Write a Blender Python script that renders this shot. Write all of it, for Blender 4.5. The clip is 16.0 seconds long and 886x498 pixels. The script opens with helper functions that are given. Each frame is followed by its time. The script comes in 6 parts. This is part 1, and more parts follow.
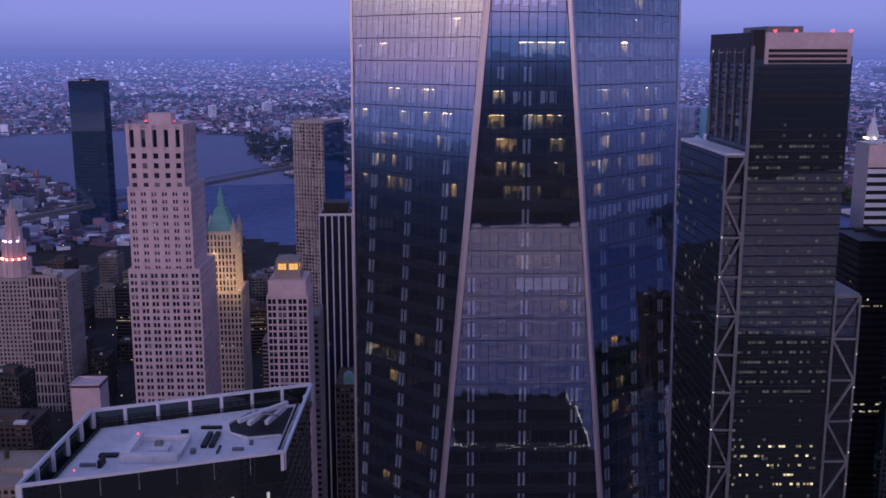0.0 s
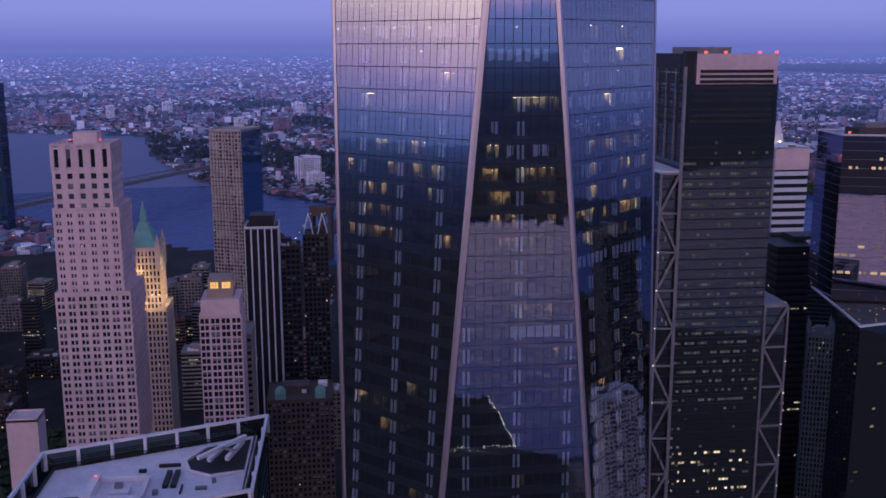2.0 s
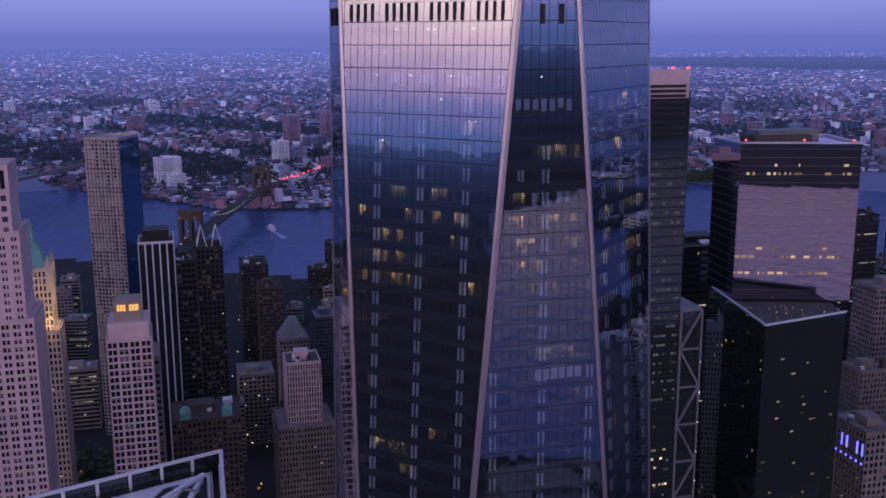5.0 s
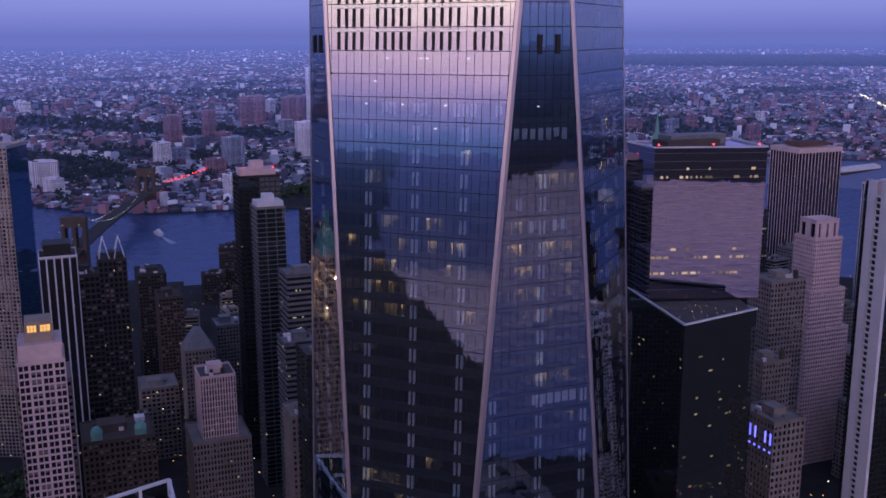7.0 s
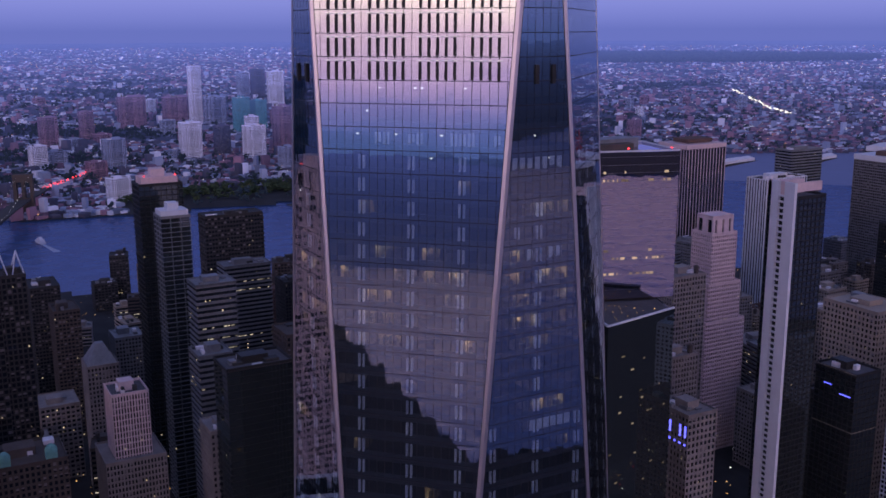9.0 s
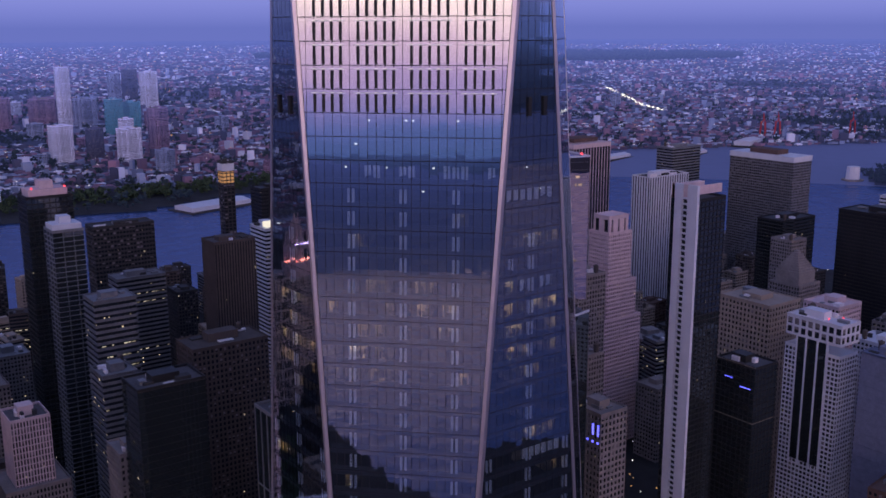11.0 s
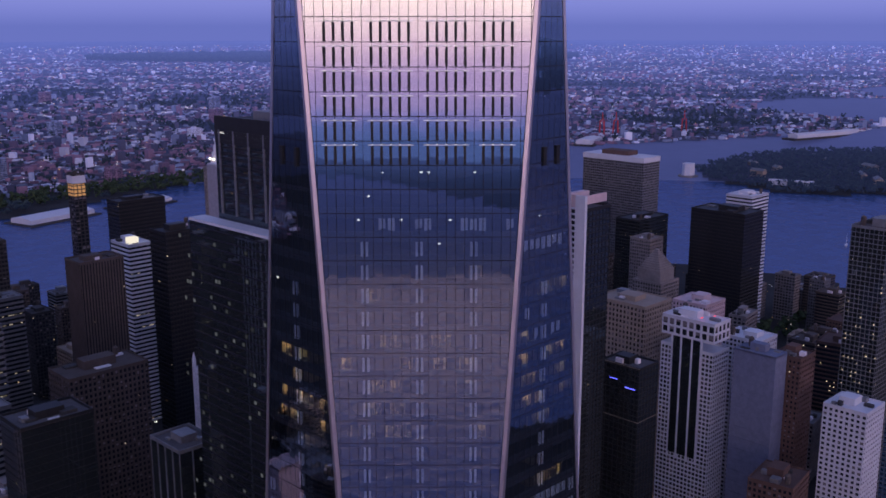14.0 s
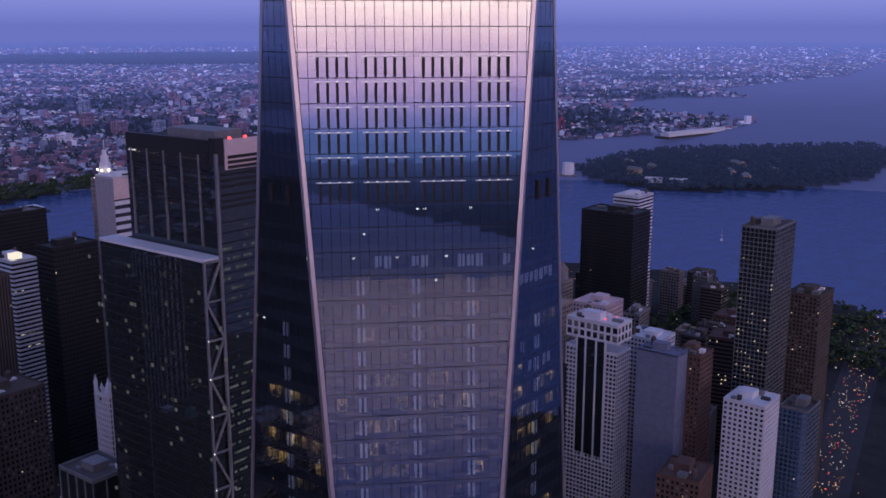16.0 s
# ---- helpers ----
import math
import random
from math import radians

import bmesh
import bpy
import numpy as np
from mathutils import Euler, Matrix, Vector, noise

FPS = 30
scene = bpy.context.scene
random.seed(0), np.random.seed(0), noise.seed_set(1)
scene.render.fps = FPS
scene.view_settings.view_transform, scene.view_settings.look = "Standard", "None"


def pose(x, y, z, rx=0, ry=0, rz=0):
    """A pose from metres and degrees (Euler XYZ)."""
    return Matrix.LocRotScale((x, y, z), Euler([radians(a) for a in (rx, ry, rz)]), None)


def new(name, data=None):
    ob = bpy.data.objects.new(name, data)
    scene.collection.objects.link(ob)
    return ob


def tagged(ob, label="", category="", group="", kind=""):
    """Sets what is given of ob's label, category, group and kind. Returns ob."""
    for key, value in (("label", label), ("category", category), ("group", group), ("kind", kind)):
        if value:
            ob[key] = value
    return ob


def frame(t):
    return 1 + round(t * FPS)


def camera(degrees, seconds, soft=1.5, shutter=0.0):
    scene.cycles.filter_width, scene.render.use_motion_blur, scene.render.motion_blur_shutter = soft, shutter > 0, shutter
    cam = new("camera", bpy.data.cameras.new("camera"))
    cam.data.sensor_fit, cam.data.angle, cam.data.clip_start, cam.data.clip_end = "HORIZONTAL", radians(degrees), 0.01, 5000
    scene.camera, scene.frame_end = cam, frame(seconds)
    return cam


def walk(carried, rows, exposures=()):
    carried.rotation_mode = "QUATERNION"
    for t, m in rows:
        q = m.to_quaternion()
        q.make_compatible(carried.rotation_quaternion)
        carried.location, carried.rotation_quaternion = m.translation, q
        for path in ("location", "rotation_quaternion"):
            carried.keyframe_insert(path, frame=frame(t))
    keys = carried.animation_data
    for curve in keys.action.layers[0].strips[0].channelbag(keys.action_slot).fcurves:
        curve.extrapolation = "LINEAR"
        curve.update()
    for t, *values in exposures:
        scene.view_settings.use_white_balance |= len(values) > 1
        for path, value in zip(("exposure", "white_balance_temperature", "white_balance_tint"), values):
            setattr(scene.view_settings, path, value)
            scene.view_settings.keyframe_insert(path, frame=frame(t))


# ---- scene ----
cam = camera(47.92, 16.0, soft=1.6)
METRES, TILT, LEAN, TURN = 163.68, 0.14, -0.083, -1.026
START = (-17.175, -198.817, 328.273)
ROWS = [
    (0.0, 0.0, 0.0, 0.0, -0.02, -11.4, 0.1),
    (0.5, -0.0229, 0.0003, 0.0153, -1.46, -11.45, 0.09),
    (1.0, -0.0463, 0.0025, 0.0312, -2.96, -11.53, 0.14),
    (1.5, -0.0702, 0.0043, 0.0467, -4.39, -11.59, 0.14),
    (2.0, -0.0956, 0.0062, 0.0604, -5.66, -11.67, 0.13),
    (2.5, -0.1234, 0.0101, 0.0723, -6.93, -11.74, 0.12),
    (3.0, -0.1523, 0.015, 0.0823, -8.12, -11.82, 0.13),
    (3.5, -0.1816, 0.0211, 0.0915, -9.41, -11.89, 0.16),
    (4.0, -0.2114, 0.0285, 0.1005, -10.86, -11.96, 0.17),
    (6.5, -0.3564, 0.0795, 0.1448, -19.24, -12.26, 0.2),
    (7.0, -0.3838, 0.093, 0.153, -20.95, -12.31, 0.18),
    (7.5, -0.4107, 0.1067, 0.1619, -22.67, -12.38, 0.2),
    (8.0, -0.4373, 0.1214, 0.1705, -24.37, -12.44, 0.23),
    (8.5, -0.4632, 0.1366, 0.179, -26.03, -12.5, 0.22),
    (9.0, -0.4886, 0.1531, 0.1877, -27.74, -12.55, 0.24),
    (11.5, -0.6063, 0.2506, 0.2315, -36.75, -12.74, 0.2),
    (12.0, -0.6277, 0.2725, 0.2398, -38.55, -12.76, 0.18),
    (12.5, -0.6482, 0.295, 0.2485, -39.87, -12.77, 0.14),
    (13.0, -0.6682, 0.318, 0.257, -41.09, -12.78, 0.09),
    (13.5, -0.6881, 0.341, 0.2656, -42.6, -12.78, 0.05),
    (14.0, -0.7065, 0.3657, 0.2737, -44.1, -12.78, 0.01),
    (14.5, -0.7249, 0.3899, 0.2824, -46.04, -12.8, -0.01),
    (15.0, -0.7424, 0.4152, 0.2908, -48.03, -12.81, -0.04),
    (15.5, -0.7585, 0.4411, 0.2991, -49.86, -12.8, -0.06),
    (16.0, -0.7743, 0.4673, 0.3075, -51.24, -12.78, -0.1),
]
walk(cam, [(t, pose(*START, TILT, LEAN, TURN) @ pose(METRES * x, METRES * y, METRES * z, 90 + pitch, roll, yaw)) for t, x, y, z, yaw, pitch, roll in ROWS])

# ---- world: dusk, afterglow in the west, blue violet sky in the east ----
world = bpy.data.worlds.new("dusk")
scene.world = world
world.use_nodes = True
wn, wl = world.node_tree.nodes, world.node_tree.links
wn.clear()


def ramp_node(nodes, stops):
    r = nodes.new("ShaderNodeValToRGB")
    el = r.color_ramp.elements
    while len(el) > 1:
        el.remove(el[-1])
    for i, (at, col) in enumerate(stops):
        e = el[0] if i == 0 else el.new(at)
        e.position, e.color = at, (*col, 1)
    return r


def math_node(nodes, links, op, a, b=None, clamp=False):
    m = nodes.new("ShaderNodeMath")
    m.operation, m.use_clamp = op, clamp
    for i, v in enumerate((a, b)):
        if v is None:
            continue
        if isinstance(v, (int, float)):
            m.inputs[i].default_value = v
        else:
            links.new(v, m.inputs[i])
    return m.outputs[0]


GLOW = Vector((-0.45, -0.89, 0)).normalized()
tc = wn.new("ShaderNodeTexCoord")
sep = wn.new("ShaderNodeSeparateXYZ")
wl.new(tc.outputs["Generated"], sep.inputs[0])
along = math_node(wn, wl, "ADD", math_node(wn, wl, "MULTIPLY", sep.outputs[0], GLOW.x), math_node(wn, wl, "MULTIPLY", sep.outputs[1], GLOW.y))
mr = wn.new("ShaderNodeMapRange")
mr.interpolation_type = "SMOOTHSTEP"
mr.inputs[1].default_value, mr.inputs[2].default_value = 0.0, 0.95
wl.new(along, mr.inputs[0])
# thin cloud streaks bend the bands of the glow a little
nz = wn.new("ShaderNodeTexNoise")
mp = wn.new("ShaderNodeMapping")
mp.inputs["Scale"].default_value = (3.0, 3.0, 22.0)
wl.new(tc.outputs["Generated"], mp.inputs[0])
wl.new(mp.outputs[0], nz.inputs["Vector"])
nz.inputs["Scale"].default_value, nz.inputs["Detail"].default_value = 1.6, 5
height = math_node(wn, wl, "ADD", sep.outputs[2], math_node(wn, wl, "MULTIPLY", math_node(wn, wl, "SUBTRACT", nz.outputs[0], 0.5), 0.05))
east = ramp_node(wn, [(0.0, (0.135, 0.165, 0.50)), (0.012, (0.18, 0.208, 0.58)), (0.03, (0.235, 0.26, 0.67)), (0.06, (0.265, 0.285, 0.74)), (0.15, (0.175, 0.22, 0.60)), (0.4, (0.14, 0.18, 0.45)), (1.0, (0.17, 0.205, 0.45))])
west = ramp_node(wn, [(0.0, (0.05, 0.072, 0.19)), (0.02, (0.08, 0.095, 0.25)), (0.04, (0.17, 0.135, 0.31)), (0.07, (0.36, 0.225, 0.39)), (0.11, (0.62, 0.385, 0.47)), (0.145, (0.97, 0.66, 0.62)), (0.20, (1.0, 0.68, 0.65)), (0.24, (0.25, 0.20, 0.38)), (0.30, (0.075, 0.09, 0.22)), (1.0, (0.044, 0.054, 0.115))])
wl.new(sep.outputs[2], east.inputs[0])
wl.new(height, west.inputs[0])
gain = wn.new("ShaderNodeMix")
gain.data_type, gain.blend_type = "RGBA", "MULTIPLY"
gain.inputs[0].default_value = 1.0
wl.new(west.outputs[0], gain.inputs[6])
gain.inputs[7].default_value = (3.85, 3.95, 3.9, 1)
mix = wn.new("ShaderNodeMix")
mix.data_type = "RGBA"
wl.new(mr.outputs[0], mix.inputs[0])
wl.new(east.outputs[0], mix.inputs[6])
wl.new(gain.outputs[2], mix.inputs[7])
bg = wn.new("ShaderNodeBackground")
bg.inputs[1].default_value = 1.06
wl.new(mix.outputs[2], bg.inputs[0])
wl.new(bg.outputs[0], wn.new("ShaderNodeOutputWorld").inputs[0])


# ---- materials ----
def material(name, colour, rough=0.6, metal=0.0, vary=0.25, scale=0.3, bump=0.0, spread=0.0, island=False, glow=None, second=None, spec=0.2):
    m = bpy.data.materials.new(name)
    m.use_nodes = True
    n, l = m.node_tree.nodes, m.node_tree.links
    b = n["Principled BSDF"]
    b.inputs["Roughness"].default_value, b.inputs["Metallic"].default_value = rough, metal
    b.inputs["Specular IOR Level"].default_value = spec
    geo = n.new("ShaderNodeNewGeometry")
    fine, broad = n.new("ShaderNodeTexNoise"), n.new("ShaderNodeTexNoise")
    for t, s in ((fine, scale * 6), (broad, scale)):
        t.inputs["Scale"].default_value, t.inputs["Detail"].default_value = s, 4
        l.new(geo.outputs["Position"], t.inputs["Vector"])
    both = math_node(n, l, "ADD", math_node(n, l, "MULTIPLY", fine.outputs[0], 0.4), math_node(n, l, "MULTIPLY", broad.outputs[0], 0.6))
    val = both
    if island or spread:
        rnd = geo.outputs["Random Per Island"] if island else n.new("ShaderNodeObjectInfo").outputs["Random"]
        val = math_node(n, l, "ADD", math_node(n, l, "MULTIPLY", both, 1 - spread), math_node(n, l, "MULTIPLY", rnd, spread))
    lo = [c * (1 - vary) for c in colour]
    hi = [min(1, c * (1 + vary)) for c in (second or colour)]
    r = ramp_node(n, [(0.25, lo), (0.75, hi)])
    l.new(val, r.inputs[0])
    l.new(r.outputs[0], b.inputs["Base Color"])
    if bump:
        bp = n.new("ShaderNodeBump")
        bp.inputs["Strength"].default_value, bp.inputs["Distance"].default_value = bump, 0.3
        l.new(fine.outputs[0], bp.inputs["Height"])
        l.new(bp.outputs[0], b.inputs["Normal"])
    if glow:
        b.inputs["Emission Color"].default_value, b.inputs["Emission Strength"].default_value = (*glow[0], 1), glow[1]
    return m


def paint_haze(m, colour=(0.115, 0.155, 0.51), low=0.05, steps=(0.24, 0.55, 0.95, 1.0)):
    """Paints dusk haze into the emission, stronger the farther up the rim a point lies."""
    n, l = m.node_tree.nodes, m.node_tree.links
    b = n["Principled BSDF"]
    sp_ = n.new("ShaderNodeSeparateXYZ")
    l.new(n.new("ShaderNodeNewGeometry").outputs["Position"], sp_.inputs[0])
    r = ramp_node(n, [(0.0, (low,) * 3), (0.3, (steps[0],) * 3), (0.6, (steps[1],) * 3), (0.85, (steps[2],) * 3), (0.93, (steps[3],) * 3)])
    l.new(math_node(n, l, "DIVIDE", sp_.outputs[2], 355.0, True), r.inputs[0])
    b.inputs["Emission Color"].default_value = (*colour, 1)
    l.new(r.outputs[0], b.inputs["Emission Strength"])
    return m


def emitter(name, colour, strength, spread=0.6):
    m = bpy.data.materials.new(name)
    m.use_nodes = True
    n, l = m.node_tree.nodes, m.node_tree.links
    n.clear()
    e = n.new("ShaderNodeEmission")
    e.inputs[0].default_value = (*colour, 1)
    g = n.new("ShaderNodeNewGeometry")
    l.new(math_node(n, l, "MULTIPLY", math_node(n, l, "ADD", math_node(n, l, "MULTIPLY", g.outputs["Random Per Island"], spread), 1 - spread), strength), e.inputs[1])
    l.new(e.outputs[0], n.new("ShaderNodeOutputMaterial").inputs[0])
    return m


def coated_glass(name, tint, see, mirror, waves=0.0, base=(0.01, 0.012, 0.018)):
    """Coated facade glass: a mirror film over clear (see) or dark glass."""
    m = bpy.data.materials.new(name)
    m.use_nodes = True
    n, l = m.node_tree.nodes, m.node_tree.links
    n.clear()
    out, gl, mx = n.new("ShaderNodeOutputMaterial"), n.new("ShaderNodeBsdfGlossy"), n.new("ShaderNodeMixShader")
    gl.inputs["Color"].default_value, gl.inputs["Roughness"].default_value = (*tint, 1), 0.015
    lw = n.new("ShaderNodeLayerWeight")
    lw.inputs[0].default_value = 0.2
    l.new(math_node(n, l, "ADD", math_node(n, l, "MULTIPLY", lw.outputs["Fresnel"], 1 - mirror), mirror, True), mx.inputs[0])
    if see > 0:
        un = n.new("ShaderNodeBsdfTransparent")
        un.inputs[0].default_value = (see * 0.85, see * 0.95, see, 1)
    else:
        un = n.new("ShaderNodeBsdfDiffuse")
        un.inputs[0].default_value = (*base, 1)
    l.new(un.outputs[0], mx.inputs[1])
    l.new(gl.outputs[0], mx.inputs[2])
    if waves:
        g, t, bp = n.new("ShaderNodeNewGeometry"), n.new("ShaderNodeTexNoise"), n.new("ShaderNodeBump")
        t.inputs["Scale"].default_value = 0.22
        l.new(g.outputs["Position"], t.inputs["Vector"])
        bp.inputs["Strength"].default_value, bp.inputs["Distance"].default_value = waves, 0.1
        l.new(t.outputs[0], bp.inputs["Height"])
        l.new(bp.outputs[0], gl.inputs["Normal"])
    l.new(mx.outputs[0], out.inputs[0])
    return m


GLASS = coated_glass("coated_tower_glass", (0.84, 0.92, 1.0), 0.75, 0.32, 0.05)
GLASS_BACK = bpy.data.materials.new("clear_pane_back")
GLASS_BACK.use_nodes = True
GLASS_BACK.node_tree.nodes.clear()
_clear = GLASS_BACK.node_tree.nodes.new("ShaderNodeBsdfTransparent")
_clear.inputs[0].default_value = (0.95, 0.97, 1.0, 1)
GLASS_BACK.node_tree.links.new(_clear.outputs[0], GLASS_BACK.node_tree.nodes.new("ShaderNodeOutputMaterial").inputs[0])
GLASS_DARK = coated_glass("dark_curtain_glass", (0.78, 0.92, 0.95), 0, 0.10, 0.06, (0.02, 0.025, 0.026))
GLASS_MIRROR = coated_glass("mirror_curtain_glass", (0.92, 0.84, 1.0), 0, 0.38, 0.03)
GLASS_BLUE = coated_glass("blue_curtain_glass", (0.6, 0.75, 1.0), 0, 0.2, 0.08, (0.02, 0.06, 0.12))
PANE = coated_glass("window_pane", (0.8, 0.85, 1.0), 0, 0.06, 0.0, (0.02, 0.023, 0.027))
STEEL_EDGE = material("brushed_steel_edge", (0.52, 0.47, 0.48), 0.32, 0.85, 0.08, 0.5)
MULLION = material("dark_mullion", (0.02, 0.02, 0.03), 0.5)
SLAB = material("floor_slab_concrete", (0.05, 0.055, 0.07), 0.8)
SPANDREL = material("dark_spandrel_panel", (0.035, 0.045, 0.06), 0.5)
COLUMN = material("white_column_cover", (0.66, 0.68, 0.72), 0.5, 0, 0.08)
INTERIOR = material("office_wall_paint", (0.24, 0.20, 0.15), 0.8, 0, 0.8, 0.5)
STONE_PINK = material("limestone_pale", (0.62, 0.47, 0.47), 0.85, 0, 0.2, 0.08, 0.1)
STONE_GREY = material("limestone_grey", (0.24, 0.21, 0.195), 0.85, 0, 0.35, 0.06, 0.1)
STONE_BEIGE = material("limestone_beige", (0.33, 0.265, 0.21), 0.85, 0, 0.2, 0.08, 0.1)
STONE_CIVIC = material("civic_granite", (0.42, 0.35, 0.34), 0.85, 0, 0.25, 0.06, 0.1)
STONE_WARM = material("terracotta_cream", (0.50, 0.41, 0.34), 0.8, 0, 0.2, 0.1, 0.1)
BRICK_RED = material("red_brick", (0.12, 0.075, 0.062), 0.9, 0, 0.25, 0.1)
BRICK_BROWN = material("brown_brick", (0.092, 0.075, 0.066), 0.9, 0, 0.25, 0.1)
CONCRETE_DARK = material("dark_concrete", (0.056, 0.053, 0.051), 0.8, 0, 0.3, 0.1)
METAL_BLACK = material("black_painted_steel", (0.024, 0.024, 0.024), 0.5, 0.0)
METAL_GREY = material("grey_steel_panel", (0.2, 0.2, 0.205), 0.5, 0.3, 0.3, 0.15)
WHITE_PANEL = material("white_panel", (0.62, 0.62, 0.66), 0.55, 0, 0.1, 0.1)
STEEL_WAVY = material("rippled_stainless", (0.36, 0.33, 0.33), 0.45, 0.4, 0.4, 0.15)
COPPER = material("green_copper", (0.16, 0.36, 0.31), 0.7, 0, 0.25, 0.2)
ROOF = material("roof_gravel", (0.11, 0.10, 0.10), 0.95, 0, 0.35, 0.12, 0.2)
ROOF_PALE = material("pale_roof_membrane", (0.74, 0.69, 0.70), 0.85, 0, 0.22, 0.16, 0.05)
LEAF = material("dark_foliage", (0.045, 0.065, 0.03), 0.9, 0, 0.4, 0.05, 0, 0.5, True)
# far trees carry painted blue haze as emission
LEAF_FAR = paint_haze(material("distant_foliage", (0.022, 0.036, 0.026), 0.95, 0, 0.4, 0.02, 0, 0.5, True), low=0.02, steps=(0.1, 0.42, 0.8, 0.95))
LAND = material("city_ground", (0.036, 0.035, 0.034), 0.95, 0, 0.5, 0.012)
ASPHALT = material("asphalt", (0.05, 0.05, 0.055), 0.85, 0, 0.25, 0.1)
# far land: the haze towards the horizon is painted in as glow
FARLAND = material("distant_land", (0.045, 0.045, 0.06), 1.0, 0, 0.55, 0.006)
paint_haze(FARLAND)
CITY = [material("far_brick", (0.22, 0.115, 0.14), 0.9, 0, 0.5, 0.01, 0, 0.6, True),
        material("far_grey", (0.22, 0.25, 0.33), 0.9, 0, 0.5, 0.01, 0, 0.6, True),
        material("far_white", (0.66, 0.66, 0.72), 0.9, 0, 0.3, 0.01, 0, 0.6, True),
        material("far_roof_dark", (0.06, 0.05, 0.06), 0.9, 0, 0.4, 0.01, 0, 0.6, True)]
# haze over the far roofs and towers is painted into their emission
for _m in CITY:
    paint_haze(_m, low=0.03)
CRANE_RED = material("red_crane_paint", (0.5, 0.05, 0.06), 0.6)
WARM = emitter("warm_window_light", (1.0, 0.78, 0.5), 1.3, 0.95)
WARM_STRIP = emitter("warm_ceiling_light", (1.0, 0.64, 0.32), 32.0, 0.95)
COOL_STRIP = emitter("cool_ceiling_light", (1.0, 0.74, 0.45), 18.0, 0.85)
BAY_LAMP = emitter("bay_lamp", (1.0, 0.95, 0.9), 1.2, 0.5)
WHITE_LAMP = emitter("white_lamp", (1.0, 0.93, 0.85), 2.4, 0.8)
AMBER_LAMP = emitter("amber_lamp", (1.0, 0.5, 0.18), 2.2, 0.7)
# lighter panes: sky reflection painted as pale panels
PALE_PANE = material("pale_sky_pane", (0.17, 0.15, 0.15), 0.8, 0, 0.4, 0.3)
ROW_LIGHT = emitter("office_row_light", (1.0, 0.86, 0.66), 0.55, 0.85)
RED_LAMP = emitter("red_lamp", (1.0, 0.05, 0.06), 5.0, 0.3)
BLUE_LAMP = emitter("blue_lamp", (0.12, 0.12, 1.0), 3.0, 0.3)

WATER = bpy.data.materials.new("river_water")
WATER.use_nodes = True
_n, _l = WATER.node_tree.nodes, WATER.node_tree.links
_b = _n["Principled BSDF"]
_b.inputs["Roughness"].default_value = 0.9
_b.inputs["Specular IOR Level"].default_value = 0.0
_g, _t, _p = _n.new("ShaderNodeNewGeometry"), _n.new("ShaderNodeTexNoise"), _n.new("ShaderNodeBump")
_t.inputs["Scale"].default_value, _t.inputs["Detail"].default_value = 0.03, 8
_l.new(_g.outputs["Position"], _t.inputs["Vector"])
_p.inputs["Strength"].default_value, _p.inputs["Distance"].default_value = 0.3, 6.0
_l.new(_t.outputs[0], _p.inputs["Height"])
_c = ramp_node(_n, [(0.3, (0.008, 0.03, 0.09)), (0.7, (0.02, 0.06, 0.16))])
_l.new(_t.outputs[0], _c.inputs[0])
_l.new(_c.outputs[0], _b.inputs["Base Color"])
_s, _x = _n.new("ShaderNodeBsdfGlossy"), _n.new("ShaderNodeMixShader")
_s.inputs["Color"].default_value, _s.inputs["Roughness"].default_value = (0.82, 0.80, 1.0, 1), 0.2
_l.new(_p.outputs[0], _s.inputs["Normal"])
_x.inputs[0].default_value = 0.18
_l.new(_b.outputs[0], _x.inputs[1])
_l.new(_s.outputs[0], _x.inputs[2])
_l.new(_x.outputs[0], _n["Material Output"].inputs[0])

# faint blue air haze painted into the river water as emission
paint_haze(WATER, (0.10, 0.14, 0.44), 0.075)
# western land: weaker haze painted in, strong only near the horizon
FARSHORE = paint_haze(material("far_shore_land", (0.035, 0.04, 0.05), 0.95, 0, 0.5, 0.012), (0.14, 0.2, 0.58), 0.02, (0.12, 0.3, 0.7, 1.0))
# far water glows: its bright blue haze is painted as emission
WATER_FAR = paint_haze(material("distant_water", (0.05, 0.06, 0.12), 0.6, 0, 0.2, 0.004), (0.13, 0.16, 0.5), 0.2, (0.36, 0.6, 0.95, 1.0))


